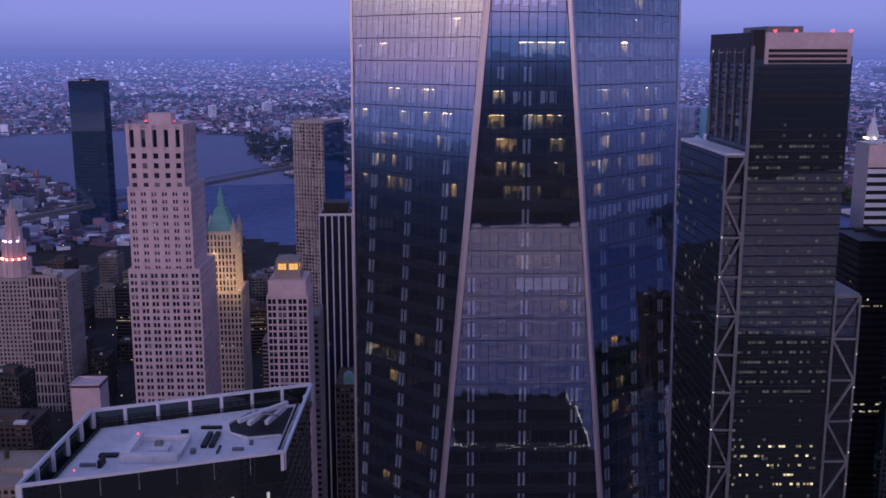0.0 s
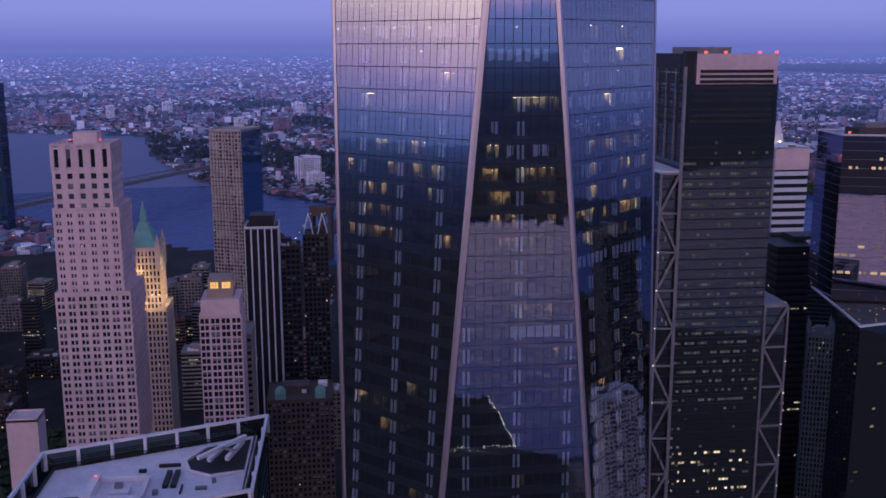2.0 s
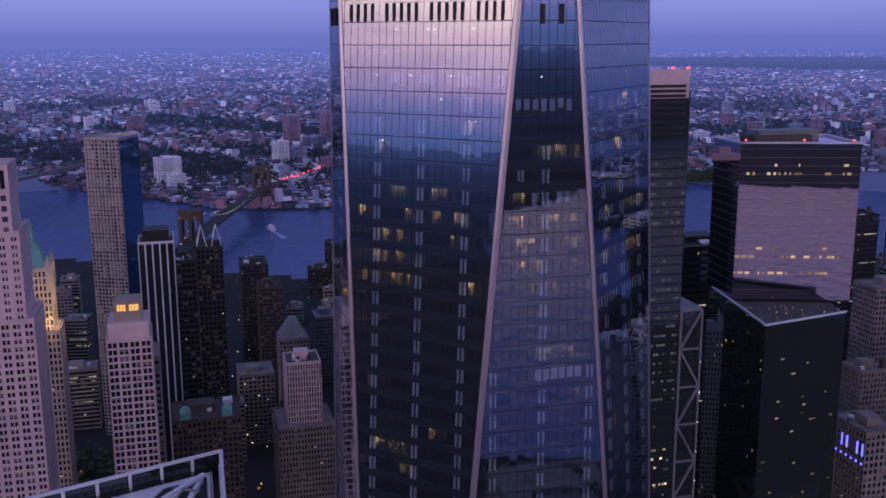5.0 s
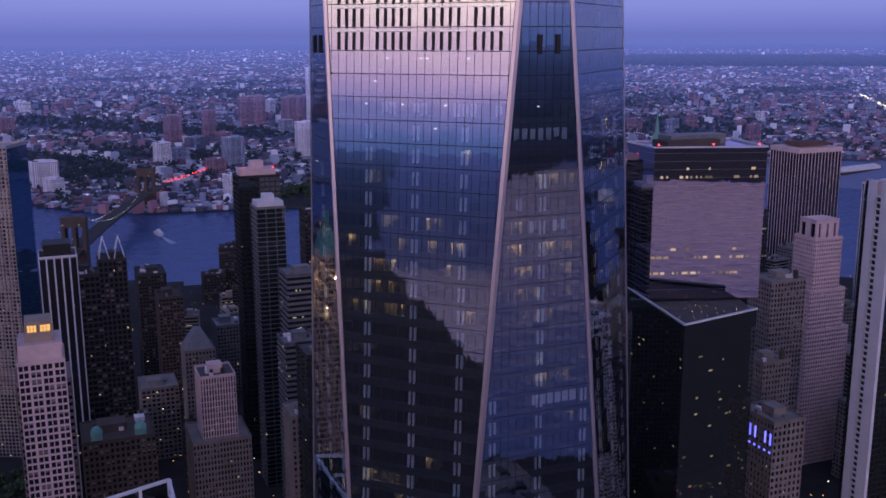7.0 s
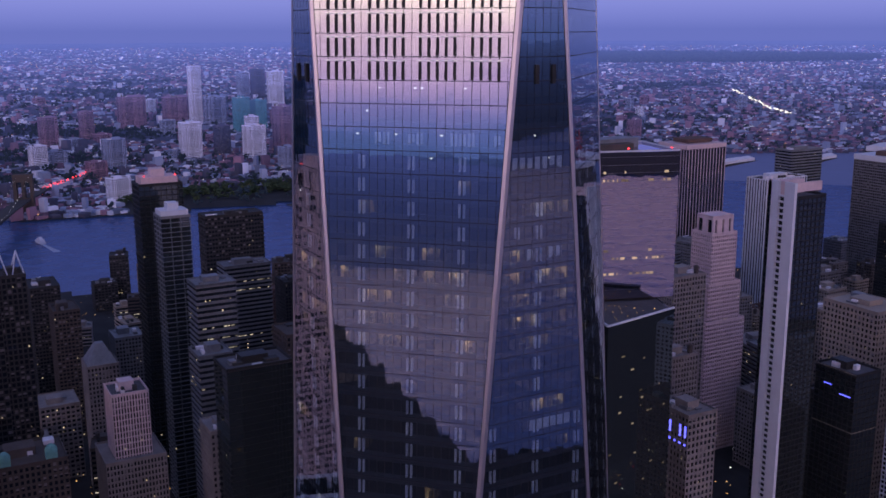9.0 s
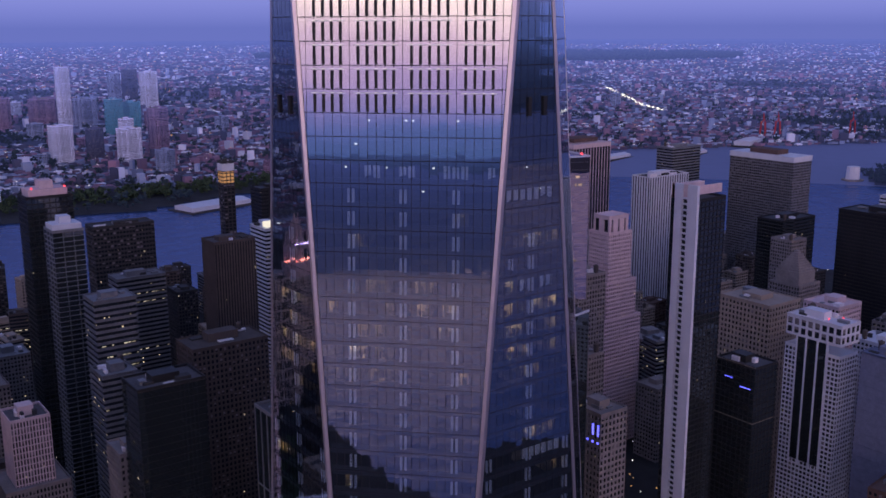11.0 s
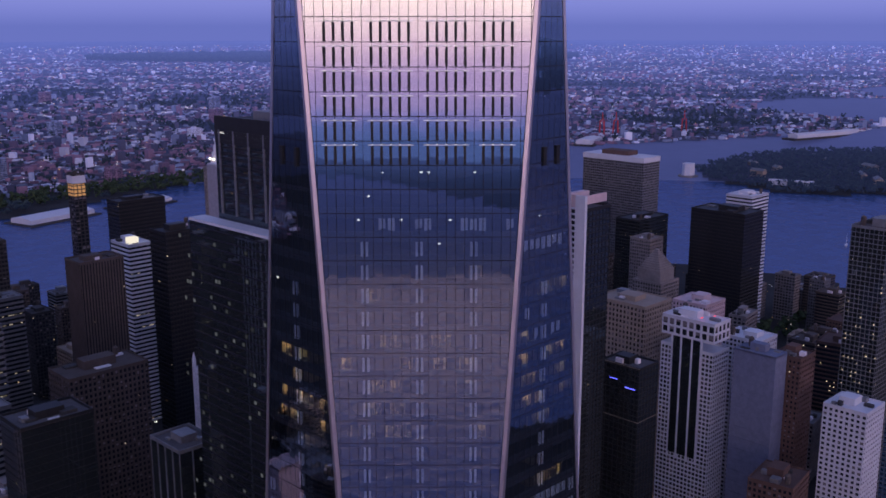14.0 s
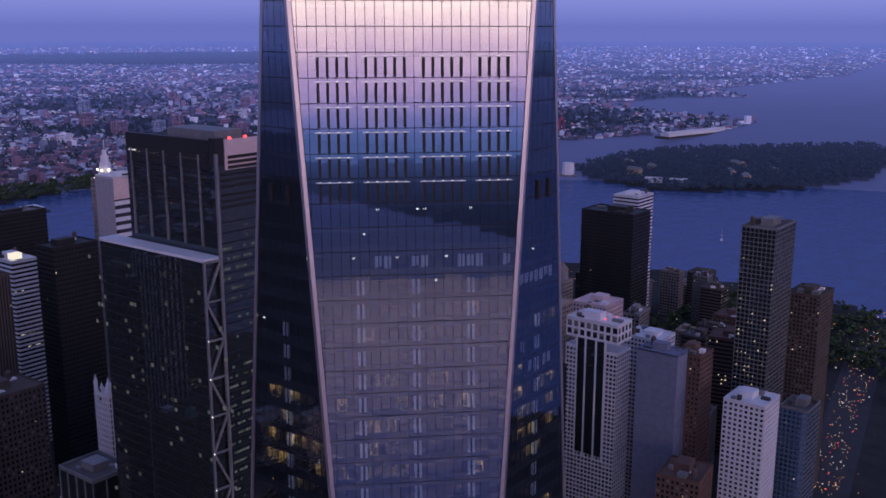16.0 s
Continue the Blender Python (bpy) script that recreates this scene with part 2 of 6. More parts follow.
# ---- mesh helpers ----
class Boxes:
    """Gathers boxes and prisms into one mesh."""

    def __init__(self):
        self.v, self.f, self.m = [], [], []

    def prism(self, low, high, mat=0):
        """low, high: rings of points of equal length, counterclockwise from above."""
        k, n = len(self.v), len(low)
        self.v += [tuple(p) for p in low] + [tuple(p) for p in high]
        self.f.append(tuple(k + i for i in reversed(range(n))))
        self.f.append(tuple(k + n + i for i in range(n)))
        self.f += [(k + i, k + (i + 1) % n, k + n + (i + 1) % n, k + n + i) for i in range(n)]
        self.m += [mat] * (n + 2)
        return self

    def box(self, x0, x1, y0, y1, z0, z1, mat=0):
        ring = ((x0, y0), (x1, y0), (x1, y1), (x0, y1))
        return self.prism([(x, y, z0) for x, y in ring], [(x, y, z1) for x, y in ring], mat)

    def bar(self, a, b, r, mat=0, up=(0, 0, 1)):
        """A square bar of half width r from a to b."""
        a, b = Vector(a), Vector(b)
        d = (b - a).normalized()
        s = d.cross(Vector(up))
        s = s.normalized() if s.length > 1e-4 else Vector((1, 0, 0))
        t = s.cross(d)
        off = [s * r + t * r, -s * r + t * r, -s * r - t * r, s * r - t * r]
        return self.prism([a + o for o in off], [b + o for o in off], mat)

    def blob(self, x, y, z, r, h, mat=0):
        """A small faceted clump, six corners."""
        k = len(self.v)
        j = [random.uniform(0.7, 1.3) for _ in range(6)]
        self.v += [(x + r * j[0], y, z), (x, y + r * j[1], z + .1 * h), (x - r * j[2], y, z), (x, y - r * j[3], z - .1 * h), (x, y, z + h * j[4]), (x, y, z - h * j[5])]
        for i in range(4):
            self.f += [(k + i, k + (i + 1) % 4, k + 4), (k + (i + 1) % 4, k + i, k + 5)]
        self.m += [mat] * 8

    def data(self, name, mats):
        me = bpy.data.meshes.new(name)
        me.from_pydata(self.v, [], self.f)
        for m in mats if isinstance(mats, (list, tuple)) else [mats]:
            me.materials.append(m)
        me.polygons.foreach_set("material_index", self.m)
        me.update()
        return me


def part(name, boxes, mats, parent=None, label="", kind=""):
    ob = new(name, boxes.data(name, mats))
    ob.parent = parent
    return tagged(ob, label, kind=kind)


def thing(name, x, y, z, rot, label, category, group="", kind=""):
    ob = new(name)
    ob.matrix_basis = pose(x, y, z, 0, 0, rot)
    return tagged(ob, label, category, group, kind)


# ---- ground, water and the distance, which closes in a rim below the horizon ----
HUB = (-80.0, -170.0)
REACH = 2500.0


def far(x, y, z=0.0):
    """Lays true places past REACH nearer and smaller, as seen from HUB at 355 m."""
    d = math.hypot(x - HUB[0], y - HUB[1])
    if d <= REACH:
        return x, y, z, 1.0
    d2 = REACH + 2300 * (1 - REACH / d)
    k = d2 / d
    return HUB[0] + (x - HUB[0]) * k, HUB[1] + (y - HUB[1]) * k, 355 * (1 - k) + z * k, k


MANHATTAN = [(-60000, -20000), (-3000, -1000), (-700, -470), (-300, -560), (5, -640), (5, -780), (120, -780), (120, -640), (600, -480), (1000, -150), (1250, 250), (1288, 540), (1180, 800), (900, 980), (677, 1070), (153, 1214), (-250, 1480), (-536, 1701),
             (-900, 2250), (-1287, 2781), (-1700, 2900), (-3338, 2300), (-9000, 1700), (-60000, 9000)]
BROOKLYN = [(-60000, 16000), (-9000, 3600), (-3300, 3350), (-1850, 3450), (-1300, 3900), (-700, 3650), (-560, 2950), (-350, 2350), (35, 1900), (263, 1855), (560, 1815), (1071, 1964), (1600, 2050), (2100, 1950),
            (2500, 1750), (2907, 1559), (3500, 1350), (3900, 1370), (4000, 1800), (4300, 2350), (5000, 2300), (5300, 2000), (5914, 2400), (6286, 2465), (8553, 2444), (14000, 3500), (60000, 9000), (60000, 60000), (-60000, 60000)]
ISLAND = [(1990, 880), (2060, 1120), (2190, 1238), (2500, 1280), (2753, 1233), (3000, 1000), (3260, 764), (3000, 620), (2473, 549), (2200, 650)]
BAY_HILLS = [(9000, -2500), (8800, 900), (11000, 1800), (60000, 7000), (60000, -9000)]
JERSEY = [(-60000, -22000), (-9000, -7600), (-4200, -4600), (-1700, -2900), (-500, -1700), (600, -1800), (1500, -2500), (2600, -3200), (9000, -4500), (60000, -9000), (60000, -60000), (-60000, -60000)]


def inside(poly, x, y):
    x, y = np.asarray(x, float), np.asarray(y, float)
    hit = np.zeros(x.shape, bool)
    for (ax, ay), (bx, by) in zip(poly, poly[1:] + poly[:1]):
        if ay != by:
            hit ^= ((ay > y) != (by > y)) & (x < (bx - ax) * (y - ay) / (by - ay) + ax)
    return hit


def within(poly, x, y):
    """inside() for one point."""
    hit = False
    bx, by = poly[-1]
    for ax_, ay_ in poly:
        if (ay_ > y) != (by > y) and x < (bx - ax_) * (y - ay_) / (by - ay_) + ax_:
            hit = not hit
        bx, by = ax_, ay_
    return hit


def on_land(x, y):
    return inside(MANHATTAN, x, y) | inside(BROOKLYN, x, y) | inside(ISLAND, x, y) | inside(BAY_HILLS, x, y) | inside(JERSEY, x, y)


def sheets():
    az = np.radians(np.concatenate([np.arange(-32, 84, 0.3), np.arange(84, 328, 0.8)]))
    rad = np.concatenate([[0.02], np.geomspace(60, 33000, 330)])
    na, nr = len(az), len(rad)
    A, R = np.meshgrid(az, rad)
    X, Y = HUB[0] + R * np.sin(A), HUB[1] + R * np.cos(A)
    k = np.where(R > REACH, (REACH + 2300 * (1 - REACH / R)) / R, 1.0)
    P = np.stack([HUB[0] + (X - HUB[0]) * k, HUB[1] + (Y - HUB[1]) * k, 355 * (1 - k)], -1).reshape(-1, 3)
    i, j = np.meshgrid(np.arange(nr - 1), np.arange(na), indexing="ij")
    j2 = (j + 1) % na
    quad = np.stack([i * na + j, (i + 1) * na + j, (i + 1) * na + j2, i * na + j2], -1).reshape(-1, 4)
    mid = np.stack([X, Y], -1).reshape(-1, 2)[quad].mean(1)
    ring = np.repeat(rad[:-1], na)
    land = on_land(mid[:, 0], mid[:, 1])
    # land split off by bearing for weaker painted haze, darker in the glass
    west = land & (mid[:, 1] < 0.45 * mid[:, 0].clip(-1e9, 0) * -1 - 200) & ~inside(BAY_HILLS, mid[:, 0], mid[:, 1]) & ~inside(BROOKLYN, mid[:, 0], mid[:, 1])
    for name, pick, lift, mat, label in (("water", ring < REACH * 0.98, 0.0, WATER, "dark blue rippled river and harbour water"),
                                         ("water_distance", ring >= REACH * 0.98, 0.0, WATER_FAR, "distant harbour water with blue haze painted in"),
                                         ("ground", land & (ring < REACH * 0.98), 2.5, LAND, "dark paved city ground at dusk"),
                                         ("backdrop", land & ~west & (ring >= REACH * 0.98), 2.5, FARLAND, "distant land with violet dusk haze painted in"),
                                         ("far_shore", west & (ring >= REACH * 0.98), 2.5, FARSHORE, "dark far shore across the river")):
        q = quad[pick]
        used, inv = np.unique(q, return_inverse=True)
        me = bpy.data.meshes.new(name)
        me.from_pydata((P[used] + (0, 0, lift)).tolist(), [], inv.reshape(-1, 4)[:, ::-1].tolist())
        me.materials.append(mat)
        me.update()
        tagged(new(name, me), label, name.replace("_", " "), kind="structure")


sheets()

# ---- the great glass tower: eight tall triangles from a square base to a turned square top ----
HALF, LOW, TOP, STOREY, MODULE = 31.0, 56.4, 417.0, 4.0, 1.53
LINE = 374.5                      # one joint between storeys; the rest follow by STOREY
BASE_FLOOR = -46                  # storeys below LINE at which the single panes begin


def face_frame(k):
    ang = radians(180 + 45 * k)
    n = Vector((math.cos(ang), math.sin(ang), 0))
    return n, Vector((-n.y, n.x, 0)), k % 2 == 0


def face_at(k, u, z, out=0.0):
    n, right, upright = face_frame(k)
    s = (z - LOW) / (TOP - LOW)
    r = HALF if upright else HALF * math.sqrt(2) * (1 - s / 2)
    return n * (r + out) + right * u + Vector((0, 0, z))


def face_half(k, z):
    s = (z - LOW) / (TOP - LOW)
    return HALF * (1 - s) if k % 2 == 0 else HALF / math.sqrt(2) * s


def clip_cell(k, u0, u1, z0, z1, margin):
    """A pane's corners (u, z), cut by the slanting edges of its face."""
    ring = [(u0, z0), (u1, z0), (u1, z1), (u0, z1)]
    for side in (1, -1):
        f = lambda p: face_half(k, p[1]) - margin - side * p[0]
        cut = []
        for p, q in zip(ring, ring[1:] + ring[:1]):
            a, b = f(p), f(q)
            if a >= 0:
                cut.append(p)
            if (a >= 0) != (b >= 0):
                t = a / (a - b)
                cut.append((p[0] + (q[0] - p[0]) * t, p[1] + (q[1] - p[1]) * t))
        ring = cut
        if len(ring) < 3:
            return []
    return ring


tower = thing("glass_skyscraper", 0, 0, 0, 0, "tall glass skyscraper of tapering triangular facets, dusk reflections", "skyscraper")
PANES_APART = []


def build_tower():
    z_low = LINE + BASE_FLOOR * STOREY
    # the podium and the plain lower facets
    base = Boxes().box(-HALF, HALF, -HALF, HALF, 0, LOW)
    part("podium", base, GLASS_DARK, tower, "dark glass-clad square podium")
    for k in range(8):
        lower = Boxes()
        z1 = z_low if k < 5 else TOP
        a, b = face_half(k, LOW), face_half(k, z1)
        pts = [face_at(k, -a, LOW), face_at(k, a, LOW), face_at(k, b, z1), face_at(k, -b, z1)]
        keep = [p for i, p in enumerate(pts) if all((p - q).length > 0.01 for q in pts[:i])]
        n = face_frame(k)[0]
        lower.prism([p - n * 0.3 for p in keep][::-1], keep[::-1])
        part("lower_facet", lower, GLASS_MIRROR, tower)
    rnd = random.Random(4)
    for k in range(5):
        panes, bars = Boxes(), Boxes()
        n, right, upright = face_frame(k)
        floors = range(BASE_FLOOR, 11)
        for fl in floors:
            z0 = LINE + fl * STOREY
            z1 = min(z0 + STOREY, TOP)
            cells = int(max(face_half(k, z0), face_half(k, z1)) / MODULE) + 1
            for c in range(-cells, cells):
                ring = clip_cell(k, c * MODULE + 0.05, (c + 1) * MODULE - 0.05, z0 + 0.07, z1 - 0.07, 0.75)
                if not ring:
                    continue
                tilt, turn = rnd.gauss(0, 0.0009), rnd.gauss(0, 0.0009)
                outer = [face_at(k, u, z, 0.0 + (z - z0 - 2) * tilt + (u - (c + .5) * MODULE) * turn) for u, z in ring]
                near = k in (1, 2) and -13 <= fl <= -7 and len(PANES_APART) < 300 and len(ring) == 4
                box = Boxes() if near else panes
                box.prism([p - n * 0.04 for p in outer], outer, 1)
                box.m[-len(outer) - 1] = 0
                if near:
                    PANES_APART.append(box)
            bars_half = max(face_half(k, z0) - 0.5, 0)
            if bars_half > 0.3:
                bars.bar(face_at(k, -bars_half, z0, -0.16), face_at(k, bars_half, z0, -0.16), 0.11)
        for c in range(-22, 23):
            u = c * MODULE
            lo, hi = z_low, TOP - 0.3
            edge = LOW + (TOP - LOW) * ((1 - abs(u) / HALF) if upright else abs(u) / (HALF / math.sqrt(2)))
            if upright:
                hi = min(hi, edge - 3)
            else:
                lo = max(lo, edge + 3)
            if hi - lo > 1:
                bars.bar(face_at(k, u, lo, -0.16), face_at(k, u, hi, -0.16), 0.07)
        bands = Boxes()
        for fl in range(BASE_FLOOR, -7):
            z0 = LINE + fl * STOREY
            h = face_half(k, z0) - 0.9
            if h > 0.5:
                ring = [face_at(k, u, z0, o) for u, o in ((-h, -0.22), (-h, -0.6), (h, -0.6), (h, -0.22))]
                bands.prism([p - Vector((0, 0, 0.85)) for p in ring], [p + Vector((0, 0, 1.0)) for p in ring])
        part("spandrel_stack", bands, SPANDREL, tower, kind="stuff")
        part("curtain_panes", panes, [GLASS, GLASS_BACK], tower, kind="stuff")
        part("mullion_grid", bars, MULLION, tower, kind="stuff")
    for box in PANES_APART:
        part("glass_pane", box, [GLASS, GLASS_BACK], tower)
    # pale steel edges where the facets meet
    for k in range(8):
        corner = face_at(k, 0, LOW) if k % 2 else None
        if corner is None:
            continue
        for s in (1, -1):
            top = face_at(k, s * face_half(k, TOP), TOP)
            n = face_frame(k)[0]
            r = face_frame(k)[1] * s
            n2 = (n + r).normalized()
            w = 0.62
            strip = Boxes()
            inward = -(n + n2).normalized()
            tang1, tang2 = -r, (r * 0.7071 - n * 0.7071)
            ring = lambda p: [p + tang1 * w - n * 0.25, p + tang1 * w + n * 0.05, p + (n + n2) * 0.05, p + tang2 * w + n2 * 0.05, p + tang2 * w - n2 * 0.25]
            lo, hi = ring(corner), ring(top)
            strip.prism(lo, hi) if s < 0 else strip.prism(lo[::-1], hi[::-1])
            part("steel_edge", strip, STEEL_EDGE, tower, "pale brushed steel corner strip")
    # inside: storey floors, core, columns
    for fl in range(BASE_FLOOR, 11):
        z = LINE + fl * STOREY
        s = (z - LOW) / (TOP - LOW)
        ring = []
        for k in range(8):
            h = face_half(k, z)
            ring.append(face_at(k, -h * 0.999, z) * 1.0)
        c = [Vector((p.x * 0.985, p.y * 0.985, 0)) for p in ring]
        part("storey_floor", Boxes().prism([p + Vector((0, 0, z - 0.75)) for p in c], [p + Vector((0, 0, z + 0.12)) for p in c]), SLAB, tower)
    part("core", Boxes().box(-15, 15, -15, 15, z_low, TOP - 2), CONCRETE_DARK, tower)
    for k in range(4):
        for cu in (-18.4, -9.2, 0, 9.2, 18.4):
            for fl in range(BASE_FLOOR, -9 if k % 2 else -11):
                z0 = LINE + fl * STOREY
                if abs(cu) > face_half(k, z0 + 2) - 1.6:
                    continue
                col = Boxes()
                for du in (-0.42, 0.42):
                    p = face_at(k, cu + du, z0 + 0.7, -0.32)
                    q = face_at(k, cu + du, z0 + 3.1, -0.32)
                    col.bar(p, q, 0.2, 0, face_frame(k)[0])
                part("column_pair", col, COLUMN, tower)


def lit_room(k, u0, u1, floor, deep=4.0, cool=False, blinds=False):
    """A lit office behind the panes: pale walls, floor, ceiling strips, a few desks."""
    z0, z1 = LINE + floor * STOREY + 0.14, LINE + (floor + 1) * STOREY - 0.8
    n, right, _ = face_frame(k)
    rnd = random.Random(int(u0 * 31 + floor * 7 + k))

    def slab(a, b, o0, o1, za, zb, box):
        ring = [(a, o0), (b, o0), (b, o1), (a, o1)]
        lo = [face_at(k, u, z1, o) * 1 for u, o in ring]
        pts = [Vector((p.x, p.y, 0)) for p in lo]
        box.prism([p + Vector((0, 0, za)) for p in pts][::-1], [p + Vector((0, 0, zb)) for p in pts][::-1])

    walls = Boxes()
    slab(u0, u1, -deep - 0.1, -deep, z0, z1, walls)
    slab(u0 - 0.1, u0, -deep, -0.6, z0, z1, walls)
    slab(u1, u1 + 0.1, -deep, -0.6, z0, z1, walls)
    slab(u0, u1, -deep, -0.6, z0 + 0.01, z0 + 0.03, walls)
    room = part("lit_office", walls, INTERIOR, tower)
    strips = Boxes()
    u = u0 + 0.1
    while u < u1 - 0.4:
        w = rnd.uniform(0.5, 1.5)
        for o in (-1.0, -deep * 0.5, -deep * 0.85):
            if rnd.random() < 0.6 or u == u0 + 0.1:
                slab(u, min(u + w, u1 - 0.1), o - 0.25, o + 0.25, z1 - 0.12, z1 - 0.04, strips)
        u += w + rnd.uniform(0.2, 1.2)
    part("ceiling_strip", strips, COOL_STRIP if cool else WARM_STRIP, room)
    desks = Boxes()
    for row in (0.25, 0.5, 0.8):
        u = u0 + rnd.uniform(0, 1)
        while u < u1 - 0.5:
            w = rnd.uniform(0.2, 1.1)
            near = -deep * row
            slab(u, min(u + w, u1), near - rnd.uniform(0.2, 0.6), near, z0 + 0.03, z0 + rnd.choice((1.1, 1.4, 1.6, 1.9, 2.8)), desks)
            u += w + rnd.uniform(0.15, 1.1)
    if desks.v:
        part("office_furniture", desks, SLAB, room)
    if blinds:
        bl = Boxes()
        u = u0
        while u < u1:
            slab(u + 0.06, min(u + MODULE, u1) - 0.06, -0.55, -0.5, z0 + 0.2, z1 - 0.1, bl)
            u += MODULE
        part("white_blinds", bl, COLUMN, room)


build_tower()

# louvre bays of the plant storeys on the north-west facet and slots on its neighbours
for row in range(6):
    z0 = LINE - (6 - row) * STOREY
    for group in ((-10, -9, -8, -7), (-5, -4, -3, -2, -1), (1, 2, 3, 4, 5), (7, 8, 9, 10)):
        louvre, lamp = Boxes(), Boxes()
        for c in group:
            louvre.bar(face_at(1, c * MODULE, z0 + 0.15, 0.0), face_at(1, c * MODULE, z0 + 3.2, 0.0), 0.23, 0, face_frame(1)[0])
            lamp.box(-0.2, 0.2, -0.2, 0.2, -0.05, 0.05)
            p = face_at(1, c * MODULE, z0 + 3.45, 0.1)
            lamp.v[-8:] = [(p.x + a * 0.6, p.y + b * 0.6, p.z + d) for a, b, d in lamp.v[-8:]]
        bay = part("louvre_bay", louvre, METAL_BLACK, tower, "black vertical louvre slots")
        part("bay_lamp_row", lamp, BAY_LAMP, bay, kind="stuff")
        rail = Boxes().bar(face_at(1, group[0] * MODULE - 0.7, z0 + 3.35, 0.06), face_at(1, group[-1] * MODULE + 0.7, z0 + 3.35, 0.06), 0.07)
        part("bay_rail", rail, WHITE_PANEL, bay)
for k, us in ((2, (-1.2, 2.2)), (0, (-2.0, 2.0))):
    for u in us:
        slot = Boxes().bar(face_at(k, u, LINE - 24.5, 0.0), face_at(k, u, LINE - 21.3, 0.0), 0.35, 0, face_frame(k)[0])
        part("louvre_slot", slot, METAL_BLACK, tower)

lit_room(2, -1.5, 6.4, -12, 3.2, True)
lit_room(2, -1.5, 7.7, -22, 3.0, True, True)
lit_room(1, -9.4, -0.4, -26, 4.0)
ROOMS = random.Random(11)
for k, u, floor in ((1, -6.1, -7), (1, 0.4, -7), (1, 1.6, -7), (1, -10.2, -9), (1, 5.2, -9), (1, -3.0, -9), (1, -8.4, -8), (1, 9.3, -7), (1, 3.4, -10), (2, -0.8, -9), (2, 2.4, -10), (3, -4.0, -9), (3, 3.2, -10), (0, -6, -12), (0, 5, -9)):
    p = face_at(k, u, LINE + floor * STOREY + 2.6, -0.9)
    part("downlight", Boxes().box(p.x - .16, p.x + .16, p.y - .16, p.y + .16, p.z, p.z + .25), WHITE_LAMP, tower)
for k, floor, share in ((1, -9, 0.45), (2, -10, 0.8), (2, -14, 0.4), (3, -12, 0.7), (3, -19, 0.8), (3, -15, 0.5), (2, -13, 0.4)):
    half = face_half(k, LINE + (floor + 0.5) * STOREY) - 1.2
    blind = Boxes()
    u = -half
    while u < half - MODULE:
        if ROOMS.random() < share:
            ring = [face_at(k, a, LINE + floor * STOREY + 2, o) for a, o in ((u + .12, -0.3), (u + .12, -0.36), (u + MODULE - .25, -0.36), (u + MODULE - .25, -0.3))]
            top_ = ROOMS.uniform(1.0, 1.2)
            blind.prism([p - Vector((0, 0, ROOMS.uniform(0.2, 1.2))) for p in ring], [p + Vector((0, 0, top_)) for p in ring])
        u += MODULE
    part("window_blinds", blind, COLUMN, tower, "half-drawn pale window blinds", "stuff")
for k in (1, 2, 3, 0):
    for floor in range(-36, -10 if k != 3 else -8):
        half = face_half(k, LINE + (floor + 0.5) * STOREY) - 1.8
        u = -half + ROOMS.uniform(0, 3)
        busy = 0.68 if floor in (-18, -17, -15) else 0.3 if floor in (-16, -14) else 0.07 if -24 <= floor <= -8 else 0.04
        while u < half - 2:
            w = ROOMS.uniform(0.9, 3.6)
            clash = (k == 2 and floor in (-12, -22)) or (k == 1 and floor == -26)
            if ROOMS.random() < busy and not clash:
                lit_room(k, u, min(u + w, half), floor, ROOMS.uniform(2.5, 9), ROOMS.random() < 0.25)
            u += w + ROOMS.uniform(0.2, 2.6)

